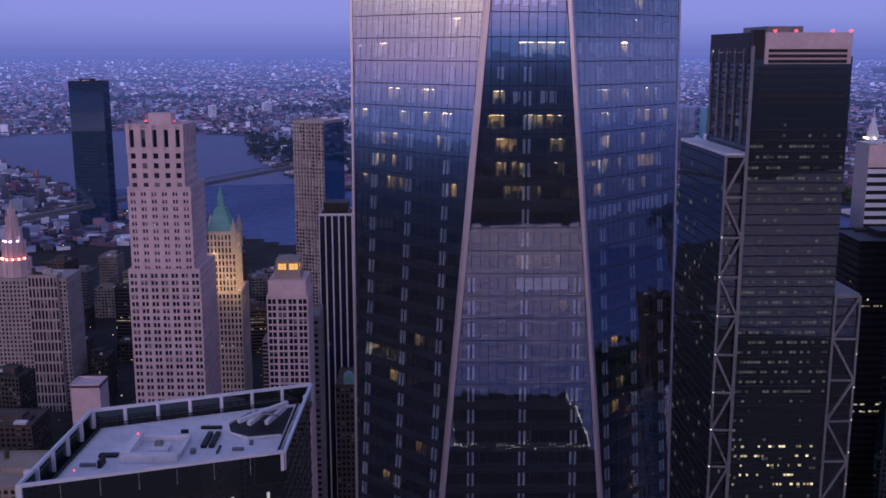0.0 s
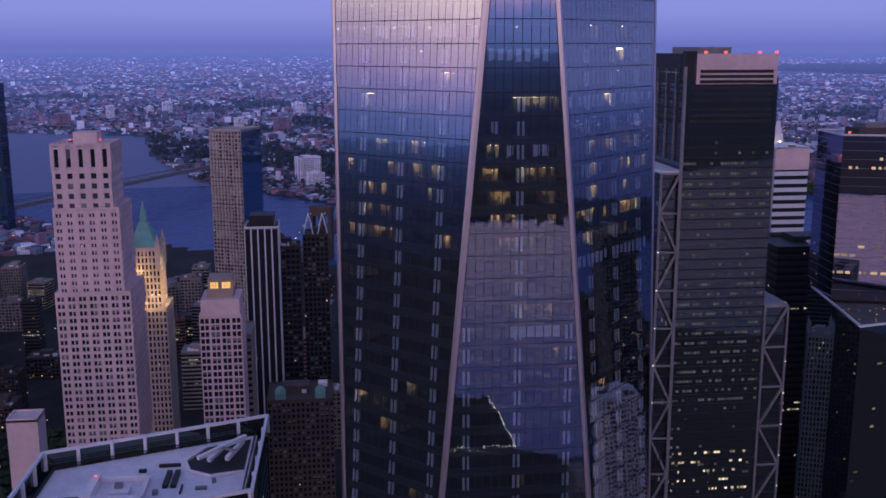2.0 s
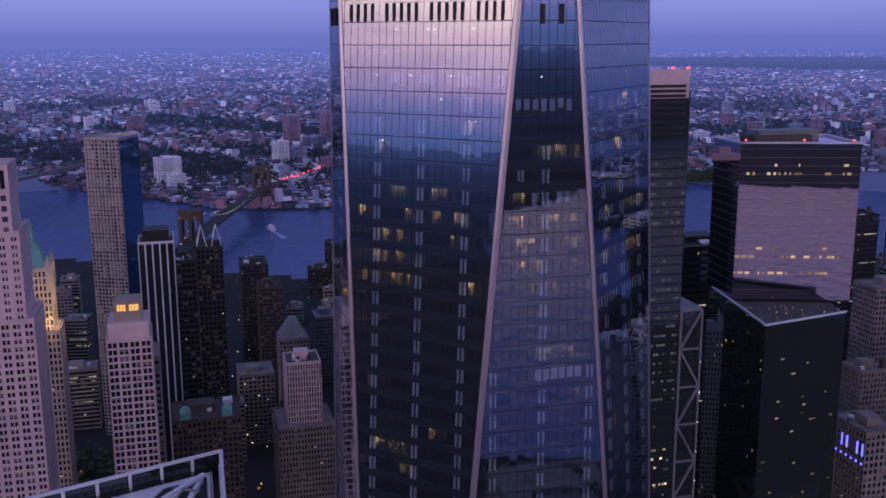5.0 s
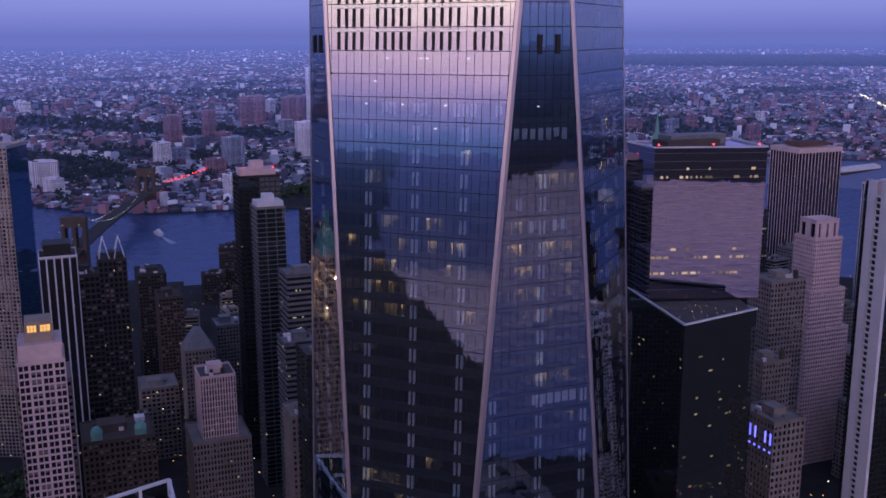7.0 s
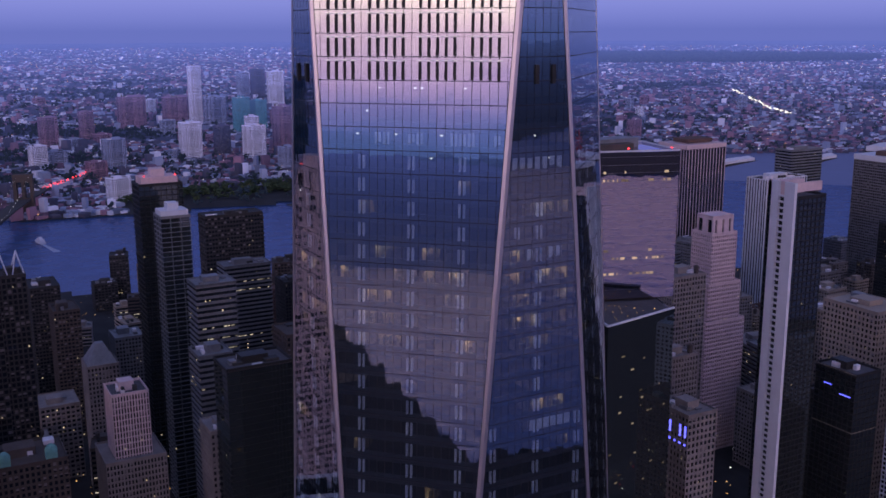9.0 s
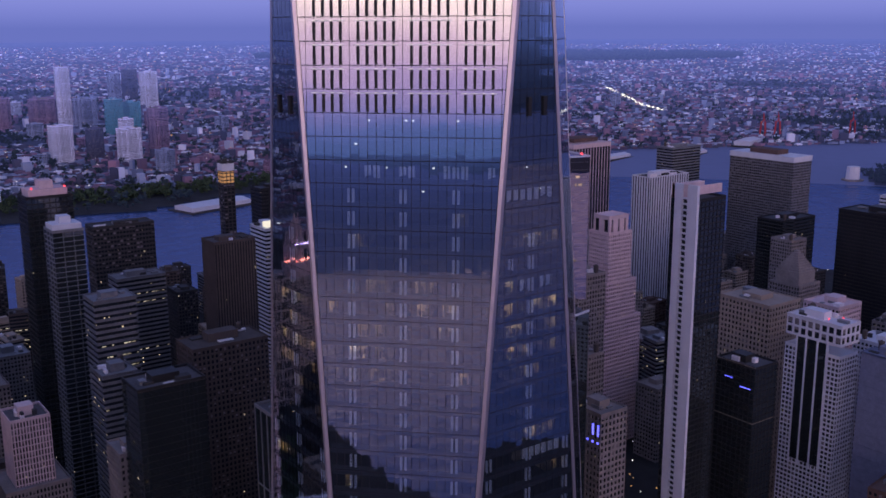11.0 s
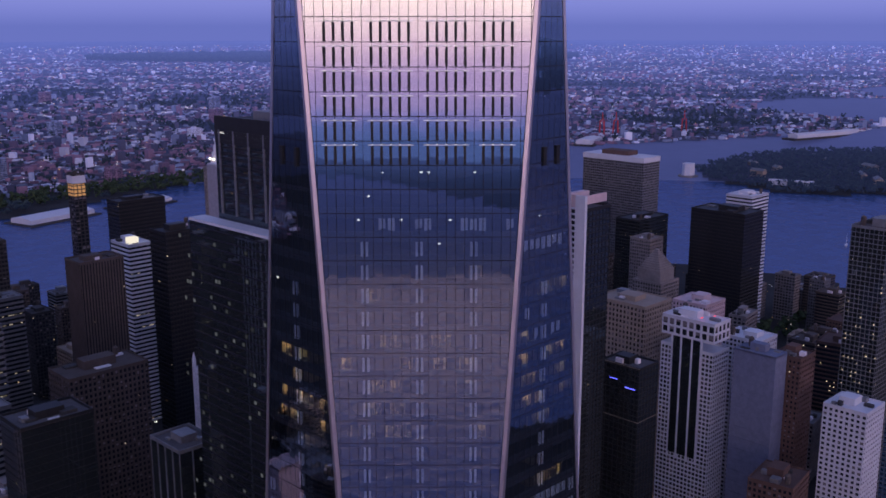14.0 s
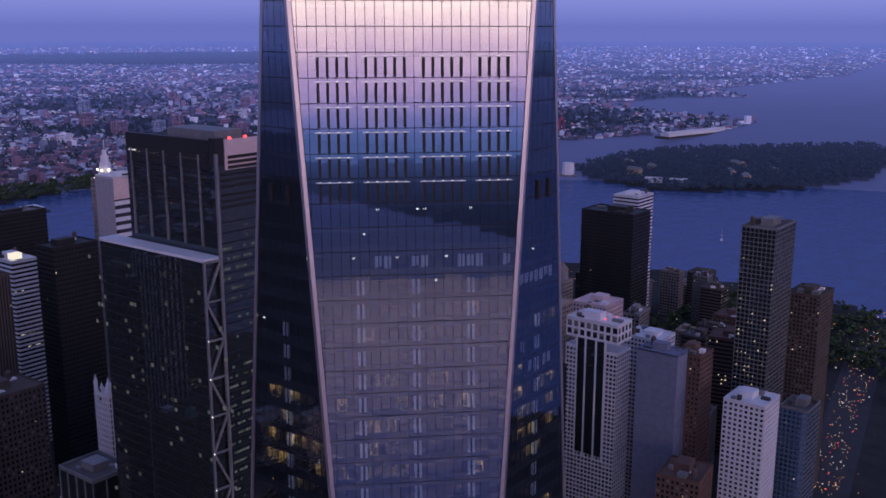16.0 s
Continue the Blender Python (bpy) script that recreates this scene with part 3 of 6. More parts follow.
# ---- neighbouring towers ----
def block(name, label, x, y, w, d, h, frame_mat, glass=None, bay=3.0, storey=3.7, pier=0.9, spandrel=1.3, depth=0.5, z0=0.0, rot=0.0, lit=0.05, category="tower",
          roof=None, plant=True, parent=None, seed=0, proud=0.0, split=0.0, blinds=0.22):
    """A tower of piers and spandrels over a glass core, with recessed windows, parapet and roof plant."""
    rnd = random.Random(seed or int(abs(x) * 7 + abs(y) * 3 + h))
    top = parent or thing(name, x, y, 0, rot, label, category)
    ox, oy = (0, 0) if not parent else (x - parent.location.x, y - parent.location.y)
    hx, hy = w / 2, d / 2
    part("glazed_core", Boxes().box(ox - hx + depth, ox + hx - depth, oy - hy + depth, oy + hy - depth, z0, h - 0.5), glass or PANE, top)
    n = max(1, round((h - z0) / storey))
    st = (h - z0) / n
    if spandrel > 0:
        sp = Boxes()
        for i in range(n + 1):
            zz = z0 + i * st
            e = proud
            sp.box(ox - hx + e, ox + hx - e, oy - hy + e, oy + hy - e, zz - spandrel * 0.6, min(zz + spandrel * 0.4, h + 0.9))
        part("spandrel_grid", sp, frame_mat, top, kind="stuff")
    if bay > 0:
        pr = Boxes()
        for length, horizontal in ((w, True), (d, False)):
            m = max(1, round(length / bay))
            for i in range(m + 1):
                c = -length / 2 + length * i / m
                a, b = max(c - pier / 2, -length / 2 - 0.003), min(c + pier / 2, length / 2 + 0.003)
                for s in (1, -1):
                    if horizontal:
                        o = oy + s * hy
                        pr.box(ox + a, ox + b, min(o, o - s * depth * 1.2) - 0.03, max(o, o - s * depth * 1.2) + 0.03, z0, h + 1.2)
                    elif 0 < i < m:
                        o = ox + s * hx
                        pr.box(min(o, o - s * depth * 1.2) - 0.03, max(o, o - s * depth * 1.2) + 0.03, oy + a, oy + b, z0, h + 1.2)
        part("pier_grid", pr, frame_mat, top, kind="stuff")
    if split and bay > 0:
        bars = Boxes()
        for length, horizontal in ((w, True), (d, False)):
            m = max(1, round(length / bay))
            for i in range(m):
                c = -length / 2 + length * (i + 0.5) / m
                for s in (1, -1):
                    if horizontal:
                        bars.box(ox + c - split / 2, ox + c + split / 2, oy + s * (hy - depth * 0.6) - 0.15, oy + s * (hy - depth * 0.6) + 0.15, z0, h)
                    else:
                        bars.box(ox + s * (hx - depth * 0.6) - 0.15, ox + s * (hx - depth * 0.6) + 0.15, oy + c - split / 2, oy + c + split / 2, z0, h)
        part("mullion_grid", bars, frame_mat, top, kind="stuff")
    # blinds is the share of windows painted pale as if mirroring the sky
    if blinds and bay > 0 and spandrel > 0 and glass is None and frame_mat is not METAL_BLACK:
        pale_panes = Boxes()
        for length, side in ((w, 0), (d, 1)):
            m = max(1, round(length / bay))
            for i in range(max(0, n - 45), n):
                for c in range(m):
                    if rnd.random() > blinds:
                        continue
                    a, b = -length / 2 + length * c / m + pier * 0.5, -length / 2 + length * (c + 1) / m - pier * 0.5
                    if split and rnd.random() < 0.5:
                        a = (a + b) / 2
                    zt = z0 + (i + 1) * st - spandrel * 0.6
                    zb = zt - (st - spandrel) * rnd.uniform(0.35, 1.0)
                    if side == 0:
                        pale_panes.box(ox + a, ox + b, oy - hy + depth - 0.12, oy - hy + depth - 0.03, zb, zt)
                    else:
                        for s in (-1, 1):
                            o = ox + s * (hx - depth + 0.06)
                            pale_panes.box(o - 0.05, o + 0.05, oy + a, oy + b, zb, zt)
        if pale_panes.v:
            part("pale_pane_pattern", pale_panes, PALE_PANE, top, kind="stuff")
    if bay == 0 and lit > 0.015 and spandrel < st * 0.7:
        glow_row = Boxes()
        for i in rnd.sample(range(n // 2, n - 1), min(3, max(1, n // 2 - 2))):
            za = z0 + i * st + spandrel * 0.45
            c = -hx + 1.0
            while c < hx - 2:
                e = rnd.uniform(0.8, 3.2)
                if rnd.random() < 0.6:
                    glow_row.box(ox + c, min(ox + c + e, ox + hx - 1), oy - hy + depth - 0.09, oy - hy + depth - 0.03, za + 0.4, za + 1.3)
                c += e + rnd.uniform(0.2, 1.0)
        if glow_row.v:
            part("storey_glow", glow_row, ROW_LIGHT, top, kind="stuff")
    rf = Boxes().box(ox - hx + 0.4, ox + hx - 0.4, oy - hy + 0.4, oy + hy - 0.4, h - 0.6, h + 0.25)
    part("roof", rf, roof or ROOF, top)
    pa = Boxes()
    for a, b, c, e in ((-hx, hx, -hy, -hy + 0.5), (-hx, hx, hy - 0.5, hy), (-hx, -hx + 0.5, -hy + 0.5, hy - 0.5), (hx - 0.5, hx, -hy + 0.5, hy - 0.5)):
        pa.box(ox + a, ox + b, oy + c, oy + e, h + 0.2, h + 1.6)
    part("parapet", pa, frame_mat, top)
    if plant and min(w, d) > 8:
        px, py = rnd.uniform(-hx * .2, hx * .2), rnd.uniform(-hy * .2, hy * .2)
        part("bulkhead", Boxes().box(ox + px - w * .2, ox + px + w * .2, oy + py - d * .18, oy + py + d * .18, h + 0.2, h + rnd.uniform(3.5, 6.5)), frame_mat, top)
        if rnd.random() < 0.4:
            tx, ty = ox + rnd.choice((-1, 1)) * hx * .62, oy + rnd.choice((-1, 1)) * hy * .62
            octo = lambda r, z: [(tx + r * math.cos(i * .785), ty + r * math.sin(i * .785), z) for i in range(8)]
            part("water_tank", Boxes().prism(octo(2.0, h + 2.6), octo(1.9, h + 6.4)).prism(octo(2.1, h + 6.4), octo(.1, h + 7.8)).box(tx - 1.2, tx + 1.2, ty - 1.2, ty + 1.2, h + 0.2, h + 2.6), BRICK_BROWN, top)
        for _ in range(rnd.randint(4, 7)):
            a, b = rnd.uniform(0.06, 0.22) * w, rnd.uniform(0.06, 0.22) * d
            px, py = rnd.uniform(-hx * .72, hx * .72), rnd.uniform(-hy * .72, hy * .72)
            hh = rnd.uniform(1.0, 3.6)
            part("roof_plant", Boxes().box(ox + px - a / 2, ox + px + a / 2, oy + py - b / 2, oy + py + b / 2, h + 0.2, h + hh), rnd.choice((METAL_GREY, ROOF_PALE, CONCRETE_DARK)), top)
    if lit > 0:
        lt = Boxes()
        step = bay if bay > 0 else 3.0
        for i in range(n):
            za, zb = z0 + i * st + spandrel * 0.45, z0 + (i + 1) * st - spandrel * 0.65
            if zb - za < 0.3:
                za, zb = z0 + i * st + 0.6, z0 + (i + 1) * st - 0.6
            for length, side in ((w, 0), (d, 1)):
                m = max(1, round(length / step))
                for c in range(m):
                    if rnd.random() > lit:
                        continue
                    a, b = -length / 2 + length * c / m + pier * 0.6, -length / 2 + length * (c + 1) / m - pier * 0.6
                    if b - a < 0.2:
                        continue
                    b = min(b, a + rnd.uniform(0.35, 1.1))
                    zb = min(zb, za + 1.0)
                    if side == 0:
                        lt.box(ox + a, ox + b, oy - hy + depth - 0.08, oy - hy + depth - 0.02, za, zb)
                    else:
                        s = -1 if x > -100 else 1
                        o = ox + s * (hx - depth)
                        lt.box(o - 0.08, o - 0.02, oy + a, oy + b, za, zb) if s < 0 else lt.box(o + 0.02, o + 0.08, oy + a, oy + b, za, zb)
        if lt.v:
            part("window_glow", lt, WARM, top, kind="stuff")
    return top


def lamps(parent, places, mat, r=0.5, name="roof_lamp"):
    for p in places:
        part(name, Boxes().box(p[0] - r, p[0] + r, p[1] - r, p[1] + r, p[2], p[2] + r * 1.6), mat, parent)


# limestone residential tower with a tall-windowed crown
pp = block("limestone_tower", "pale pink limestone tower with stepped crown and small paired windows", -145, 298, 35, 36, 222, STONE_PINK, bay=5.0, storey=3.6, pier=1.7, spandrel=1.4, lit=0.012, plant=False, split=0.5, blinds=0.4)
block("", "", -146, 298, 30.5, 31, 262, STONE_PINK, bay=5.1, storey=3.6, pier=2.7, spandrel=1.8, z0=222, lit=0.02, plant=False, parent=pp, split=0.5, blinds=0.4)
block("", "", -147, 297, 27, 26, 281, STONE_PINK, bay=5.4, storey=4.7, pier=3.0, spandrel=2.2, z0=262, lit=0.0, plant=False, parent=pp)
block("", "", -147, 297, 27.5, 26.5, 292, STONE_PINK, bay=6.1, storey=12, pier=3.4, spandrel=1.6, depth=1.4, z0=281, lit=0.0, plant=True, parent=pp)
lamps(pp, [(-8, -6, 294.5), (6, -7, 294.5)], RED_LAMP, 0.3)
# neo-gothic tower with a green pyramid
wt = block("gothic_tower", "cream terracotta gothic tower, upper storeys floodlit gold, green copper pyramid roof", -145, 421, 26, 28, 180, STONE_WARM, bay=2.4, storey=3.9, pier=1.0, spandrel=1.2, lit=0.03, plant=False)
block("", "", -145, 421, 20, 22, 217, STONE_WARM, bay=2.2, storey=3.9, pier=1.0, spandrel=1.1, z0=180, lit=0.12, plant=False, parent=wt)
spire = Boxes()
spire.prism([(-8.5, -8.5, 217), (8.5, -8.5, 217), (8.5, 8.5, 217), (-8.5, 8.5, 217)], [(-3, -3, 232), (3, -3, 232), (3, 3, 232), (-3, 3, 232)])
spire.prism([(-2, -2, 232), (2, -2, 232), (2, 2, 232), (-2, 2, 232)], [(-1.6, -1.6, 237), (1.6, -1.6, 237), (1.6, 1.6, 237), (-1.6, 1.6, 237)])
spire.prism([(-1.8, -1.8, 237), (1.8, -1.8, 237), (1.8, 1.8, 237), (-1.8, 1.8, 237)], [(-.1, -.1, 246), (.1, -.1, 246), (.1, .1, 246), (-.1, .1, 246)])
part("copper_roof", spire, COPPER, wt, "green copper pyramid roof")
for sx in (-1, 1):
    for sy in (-1, 1):
        tx, ty = sx * 9, sy * 10
        part("corner_turret", Boxes().box(tx - 1.6, tx + 1.6, ty - 1.6, ty + 1.6, 205, 220).prism([(tx - 1.5, ty - 1.5, 220), (tx + 1.5, ty - 1.5, 220), (tx + 1.5, ty + 1.5, 220), (tx - 1.5, ty + 1.5, 220)], [(tx - .1, ty - .1, 226), (tx + .1, ty - .1, 226), (tx + .1, ty + .1, 226), (tx - .1, ty + .1, 226)]), STONE_WARM, wt)
for z, r in ((182.0, 1.1),):
    for sx, sy in ((-0.8, -1), (0, -1), (0.8, -1), (1, -0.5), (1, 0.5)):
        part("floodlight", Boxes().box(sx * 11.6 - .2, sx * 11.6 + .2, sy * 12.6 - .2, sy * 12.6 + .2, z, z + .3), AMBER_LAMP, wt)
for px_, py_, pz_ in ((-150, 404, 186), (-140, 404, 186), (-129, 412, 186), (-129, 426, 186), (-147, 406, 204), (-131, 416, 204)):
    bulb = bpy.data.lights.new("floodlight_bulb", "POINT")
    bulb.energy, bulb.color, bulb.shadow_soft_size = 2700, (1.0, 0.6, 0.3), 0.5
    lamp_ob = new("floodlight_bulb", bulb)
    lamp_ob.location = (px_, py_, pz_)
# rippled steel apartment tower
sp = block("rippled_tower", "tall apartment tower clad in rippled stainless steel", -113, 704, 31, 36, 266, STEEL_WAVY, bay=3.05, storey=3.3, pier=0.8, spandrel=0.9, lit=0.03, plant=False, rot=-24)
rip = Boxes()
RIP = random.Random(5)
for i in range(10):
    x0 = -15.2 + i * 3.05
    ph = RIP.uniform(0, 6)
    for s in range(26):
        z = 60 + s * 7.9
        o = 0.9 * math.sin(z * 0.045 + ph) + 0.6
        if o > 0.2:
            rip.box(x0 + 0.3, x0 + 2.0, -18 - o, -18.02, z, z + 3.2)
            rip.box(x0 + 0.3, x0 + 2.0, -18 - o * 0.7, -18.02, z + 4, z + 6.6)
part("bay_ripple", rip, STEEL_WAVY, sp, kind="stuff")
part("dark_side_wall", Boxes().box(15.6, 16.1, -17.6, 18, 0, 265), GLASS_BLUE, sp, "plain dark blue glass side")
# blue glass slab far off by the river
block("blue_glass_tower", "far dark blue glass residential tower", -638, 1680, 62, 40, 272, METAL_BLACK, GLASS_BLUE, bay=4, storey=6, pier=0.3, spandrel=0.5, depth=0.25, lit=0.01)
# setback tower with a lit crown
ct = block("crowned_tower", "stone apartment tower with gridded windows and glowing lantern crown", -88, 310, 21, 24, 204, STONE_PINK, bay=5.2, storey=3.5, pier=1.1, spandrel=0.9, lit=0.02, plant=False, split=0.45)
part("blank_attic", Boxes().box(-9.6, 9.6, -11, 11, 204, 213), STONE_PINK, ct)
part("lantern", Boxes().box(-6.5, 6.5, -7, 7, 213, 217.5).box(-6, 6, -6.5, 6.5, 221, 223).box(-6, -5.2, -6.5, -5.7, 217, 221).box(5.2, 6, -6.5, -5.7, 217, 221).box(-.5, .5, -6.5, -5.7, 217, 221).box(5.2, 6, 5.7, 6.5, 217, 221), STONE_BEIGE, ct)
LANTERN_GLOW = emitter("lantern_glow", (1.0, 0.52, 0.17), 1.5, 0.6)
for xa in (-4.9, 0.8):
    for r in range(2):
        for c in range(3):
            part("lantern_pane", Boxes().box(xa + c * 1.4, xa + c * 1.4 + 1.15, -5.7, -5.2, 217.6 + r * 1.65, 219.0 + r * 1.65), LANTERN_GLOW, ct)
part("side_lantern_pane", Boxes().box(4.6, 5.1, -4, 4, 217.6, 220.8), LANTERN_GLOW, ct)
block("", "", -88, 336, 26, 26, 186, STONE_GREY, bay=3.2, storey=3.6, pier=0.5, spandrel=1.6, lit=0.03, parent=ct)
# striped tower and its neighbour with a spiky steel crown
st = block("striped_tower", "dark tower with pale vertical stone stripes", -76, 460, 22, 26, 222, WHITE_PANEL, bay=4.4, storey=3.8, pier=0.9, spandrel=0.0, depth=0.6, lit=0.04)
part("dark_cap", Boxes().box(-8, 8, -9, 9, 222, 230), METAL_BLACK, st)
block("", "", -60, 476, 16, 20, 205, CONCRETE_DARK, bay=3.5, storey=3.8, pier=0.6, spandrel=1.2, lit=0.04, parent=st)
s2 = block("steel_crowned_tower", "dark tower with a white steel frame crown", -42, 512, 18, 22, 206, CONCRETE_DARK, bay=3.0, storey=3.7, pier=0.9, spandrel=1.0, lit=0.03)
crown = Boxes()
for sx in (-5, 5):
    for px, py in ((-4, -7), (4, -7), (4, 7), (-4, 7)):
        crown.bar((sx + px * .9, py, 206), (sx, 0, 221), 0.28)
part("steel_frame_crown", crown, WHITE_PANEL, s2)
# small pink slab beside the trapezoid roof
block("pink_stone_block", "small pale pink stone block", -146, 168, 11, 10, 203, STONE_PINK, bay=0, storey=9, spandrel=8.9, lit=0.0, plant=False)
# municipal pile with a lit wedding-cake tower
mu = block("municipal_building", "grey stone municipal building with colonnades and lit tiered tower", -388, 700, 96, 40, 126, STONE_CIVIC, bay=3.4, storey=4.0, pier=1.5, spandrel=1.4, lit=0.015, plant=True)
block("", "", -360, 684, 26, 14, 130, STONE_CIVIC, bay=3.2, storey=10, pier=1.2, spandrel=2, z0=0, lit=0.0, parent=mu)
CX = -4.0
for r, a, b in ((13, 126, 142), (9.5, 142, 158), (7, 158, 170), (4.5, 170, 180), (2.4, 180, 187)):
    m = 14
    cake, columns = Boxes(), Boxes()
    cake.prism([(CX + r * math.cos(i * 2 * math.pi / m), r * math.sin(i * 2 * math.pi / m), a) for i in range(m)], [(CX + r * math.cos(i * 2 * math.pi / m), r * math.sin(i * 2 * math.pi / m), b) for i in range(m)])
    for i in range(m):
        q = i * 2 * math.pi / m
        columns.box(CX + (r + .6) * math.cos(q) - .4, CX + (r + .6) * math.cos(q) + .4, (r + .6) * math.sin(q) - .4, (r + .6) * math.sin(q) + .4, a, b + 1)
    tier = part("tier", cake, STONE_PINK, mu)
    part("colonnade", columns, STONE_PINK, tier, kind="stuff")
part("gilded_statue", Boxes().prism([(CX - 1, -1, 187), (CX + 1, -1, 187), (CX + 1, 1, 187), (CX - 1, 1, 187)], [(CX - .3, -.3, 196), (CX + .3, -.3, 196), (CX + .3, .3, 196), (CX - .3, .3, 196)]), STONE_WARM, mu)
lamps(mu, [(CX + 11 * math.cos(a), 11 * math.sin(a), 142.4) for a in (3.4, 3.9, 4.4, 4.9, 5.4, 5.9)], emitter("red_floodlight", (1.0, 0.25, 0.2), 10, 0.2), 0.8, "floodlight")
lamps(mu, [(CX + 8.2 * math.cos(a), 8.2 * math.sin(a), 158.4) for a in (3.4, 4.1, 4.8, 5.5)], emitter("violet_floodlight", (0.6, 0.45, 1.0), 10, 0.2), 0.7, "floodlight")

# ---- the low trapezoid-roofed glass tower in the foreground ----
RIM = [(-115.0, 26.0), (-54.0, 46.0), (-53.0, 99.0), (-114.0, 77.0)]
tz = thing("trapezoid_tower", -84, 62, 0, 0, "dark glass office tower with pale slanted roof and bright metal rim", "tower")
loc = [(x + 84, y - 62) for x, y in RIM]


def inset(ring, k):
    cx, cy = sum(p[0] for p in ring) / len(ring), sum(p[1] for p in ring) / len(ring)
    return [(cx + (x - cx) * k, cy + (y - cy) * k) for x, y in ring]


def ring_prism(ring, z0, z1, box=None):
    return (box or Boxes()).prism([(x, y, z0) for x, y in ring], [(x, y, z1) for x, y in ring])


part("curtain_wall", ring_prism(inset(loc, 0.985), 0, 219.5), GLASS_DARK, tz)
bands = Boxes()
for i in range(40):
    z = 217.0 - i * 4.2
    ring_prism(inset(loc, 0.99), z, z + 0.5, bands)
part("storey_bands", bands, METAL_BLACK, tz, kind="stuff")
# black floor for the dark gap between deck and screen
part("dark_gap_floor", ring_prism(inset(loc, 0.97), 218.6, 219.6), METAL_BLACK, tz)
part("roof_deck", ring_prism(inset(loc, 0.905), 219.0, 221.2), ROOF_PALE, tz, "pale grey membrane roof")
rim_box, screen, posts, rail = Boxes(), Boxes(), Boxes(), Boxes()
for a, b in zip(loc, loc[1:] + loc[:1]):
    A, B_ = Vector((*a, 0)), Vector((*b, 0))
    rim_box.bar(A + Vector((0, 0, 226)), B_ + Vector((0, 0, 226)), 0.42)
    d = (B_ - A).normalized()
    nn = Vector((-d.y, d.x, 0))
    screen.prism([A + Vector((0, 0, 219)), B_ + Vector((0, 0, 219)), B_ + nn * 0.2 + Vector((0, 0, 219)), A + nn * 0.2 + Vector((0, 0, 219))],
                 [A + Vector((0, 0, 225.7)), B_ + Vector((0, 0, 225.7)), B_ + nn * 0.2 + Vector((0, 0, 225.7)), A + nn * 0.2 + Vector((0, 0, 225.7))])
    part("glass_screen", screen, GLASS_DARK, tz)
    screen = Boxes()
    m = int((B_ - A).length / 9)
    for i in range(m + 1):
        p = A + d * ((B_ - A).length * i / max(m, 1)) + nn * 0.55
        posts.box(p.x - .45, p.x + .45, p.y - .45, p.y + .45, 220.8, 226.2)
    ia, ib = inset([a, b, (0, 0)], 1), None
    p0, p1 = A * 0.89, B_ * 0.89
    for z in (221.8, 222.5):
        rail.bar(p0 + Vector((0, 0, z)), p1 + Vector((0, 0, z)), 0.12)
    for i in range(24):
        q = p0.lerp(p1, i / 23)
        rail.box(q.x - .1, q.x + .1, q.y - .1, q.y + .1, 221.1, 222.6)
part("metal_rim", rim_box, WHITE_PANEL, tz, "bright metal roof rim")
part("rim_posts", posts, WHITE_PANEL, tz, kind="stuff")
part("walkway_rail", rail, METAL_BLACK, tz)
# plant well: flat black sheet for its shaded depth, with fans and ducts
part("well_shade_sheet", Boxes().prism([(11, 8, 221.22), (17, 4, 221.22), (26, 6, 221.22), (26.4, 30, 221.22), (14, 25, 221.22), (9, 15, 221.22)], [(11, 8, 221.3), (17, 4, 221.3), (26, 6, 221.3), (26.4, 30, 221.3), (14, 25, 221.3), (9, 15, 221.3)]), METAL_BLACK, tz, "flat black sheet for the shaded plant well")
for pts in (((11, 8), (17, 4)), ((17, 4), (26, 6)), ((14, 25), (9, 15)), ((9, 15), (11, 8))):
    part("well_kerb", Boxes().bar((*pts[0], 221.6), (*pts[1], 221.6), 0.35), ROOF_PALE, tz)
for i in range(4):
    part("duct", Boxes().bar((16 + i * 1.0, 11 + i * 3.0, 223.2), (17 + i * 1.0, 13.0 + i * 3, 223.6), 0.6), WHITE_PANEL, tz)
    part("duct", Boxes().bar((21 + i * .9, 11 + i * 3.2, 223.4), (22 + i * .9, 13.2 + i * 3.2, 223.8), 0.6), WHITE_PANEL, tz)
part("crane_beam", Boxes().bar((13, 11, 224), (25.5, 23, 225.2), 0.55), WHITE_PANEL, tz)
part("crane_arm", Boxes().bar((17, 18, 224.4), (24, 13, 224.8), 0.3), METAL_GREY, tz)
for x0, x1, y0, y1, hh, mt in ((-14, 1, -12, -9.6, 2.2, ROOF_PALE), (-14, -12, -9.6, 4, 2.6, ROOF_PALE), (-12, 1, 3, 4, 1.8, ROOF_PALE), (0, 1.2, -9.6, 3, 1.6, ROOF_PALE), (-8, -3, -6, -1, 1.5, ROOF_PALE), (-7, -5, -4, -2, 2.6, METAL_GREY),
                               (5, 6.4, -2, 8, 1.0, METAL_BLACK), (7.2, 8.6, -2, 8, 1.0, METAL_BLACK), (3, 4.4, -6, -4.4, 1.2, METAL_GREY), (-21, -16, -8, -6, 0.7, METAL_BLACK), (-19, -18, -15, -11, 2.0, METAL_BLACK),
                               (14, 17, -4, -3, 0.8, METAL_GREY), (18, 19, 0, 1, 1.2, METAL_GREY), (-3, -1, 9, 10, 0.9, METAL_BLACK), (2, 8, 12, 13, 0.8, METAL_BLACK), (-24, -20, -14, -13, .8, METAL_GREY), (10, 10.5, -6, -1, .6, METAL_BLACK)):
    part("roof_unit", Boxes().box(x0, x1, y0, y1, 221.15, 221.2 + hh), mt, tz)
lamps(tz, [(-13, 2, 224), (-24, -18, 222), (25, -12, 222)], RED_LAMP, 0.14)
marks = Boxes()
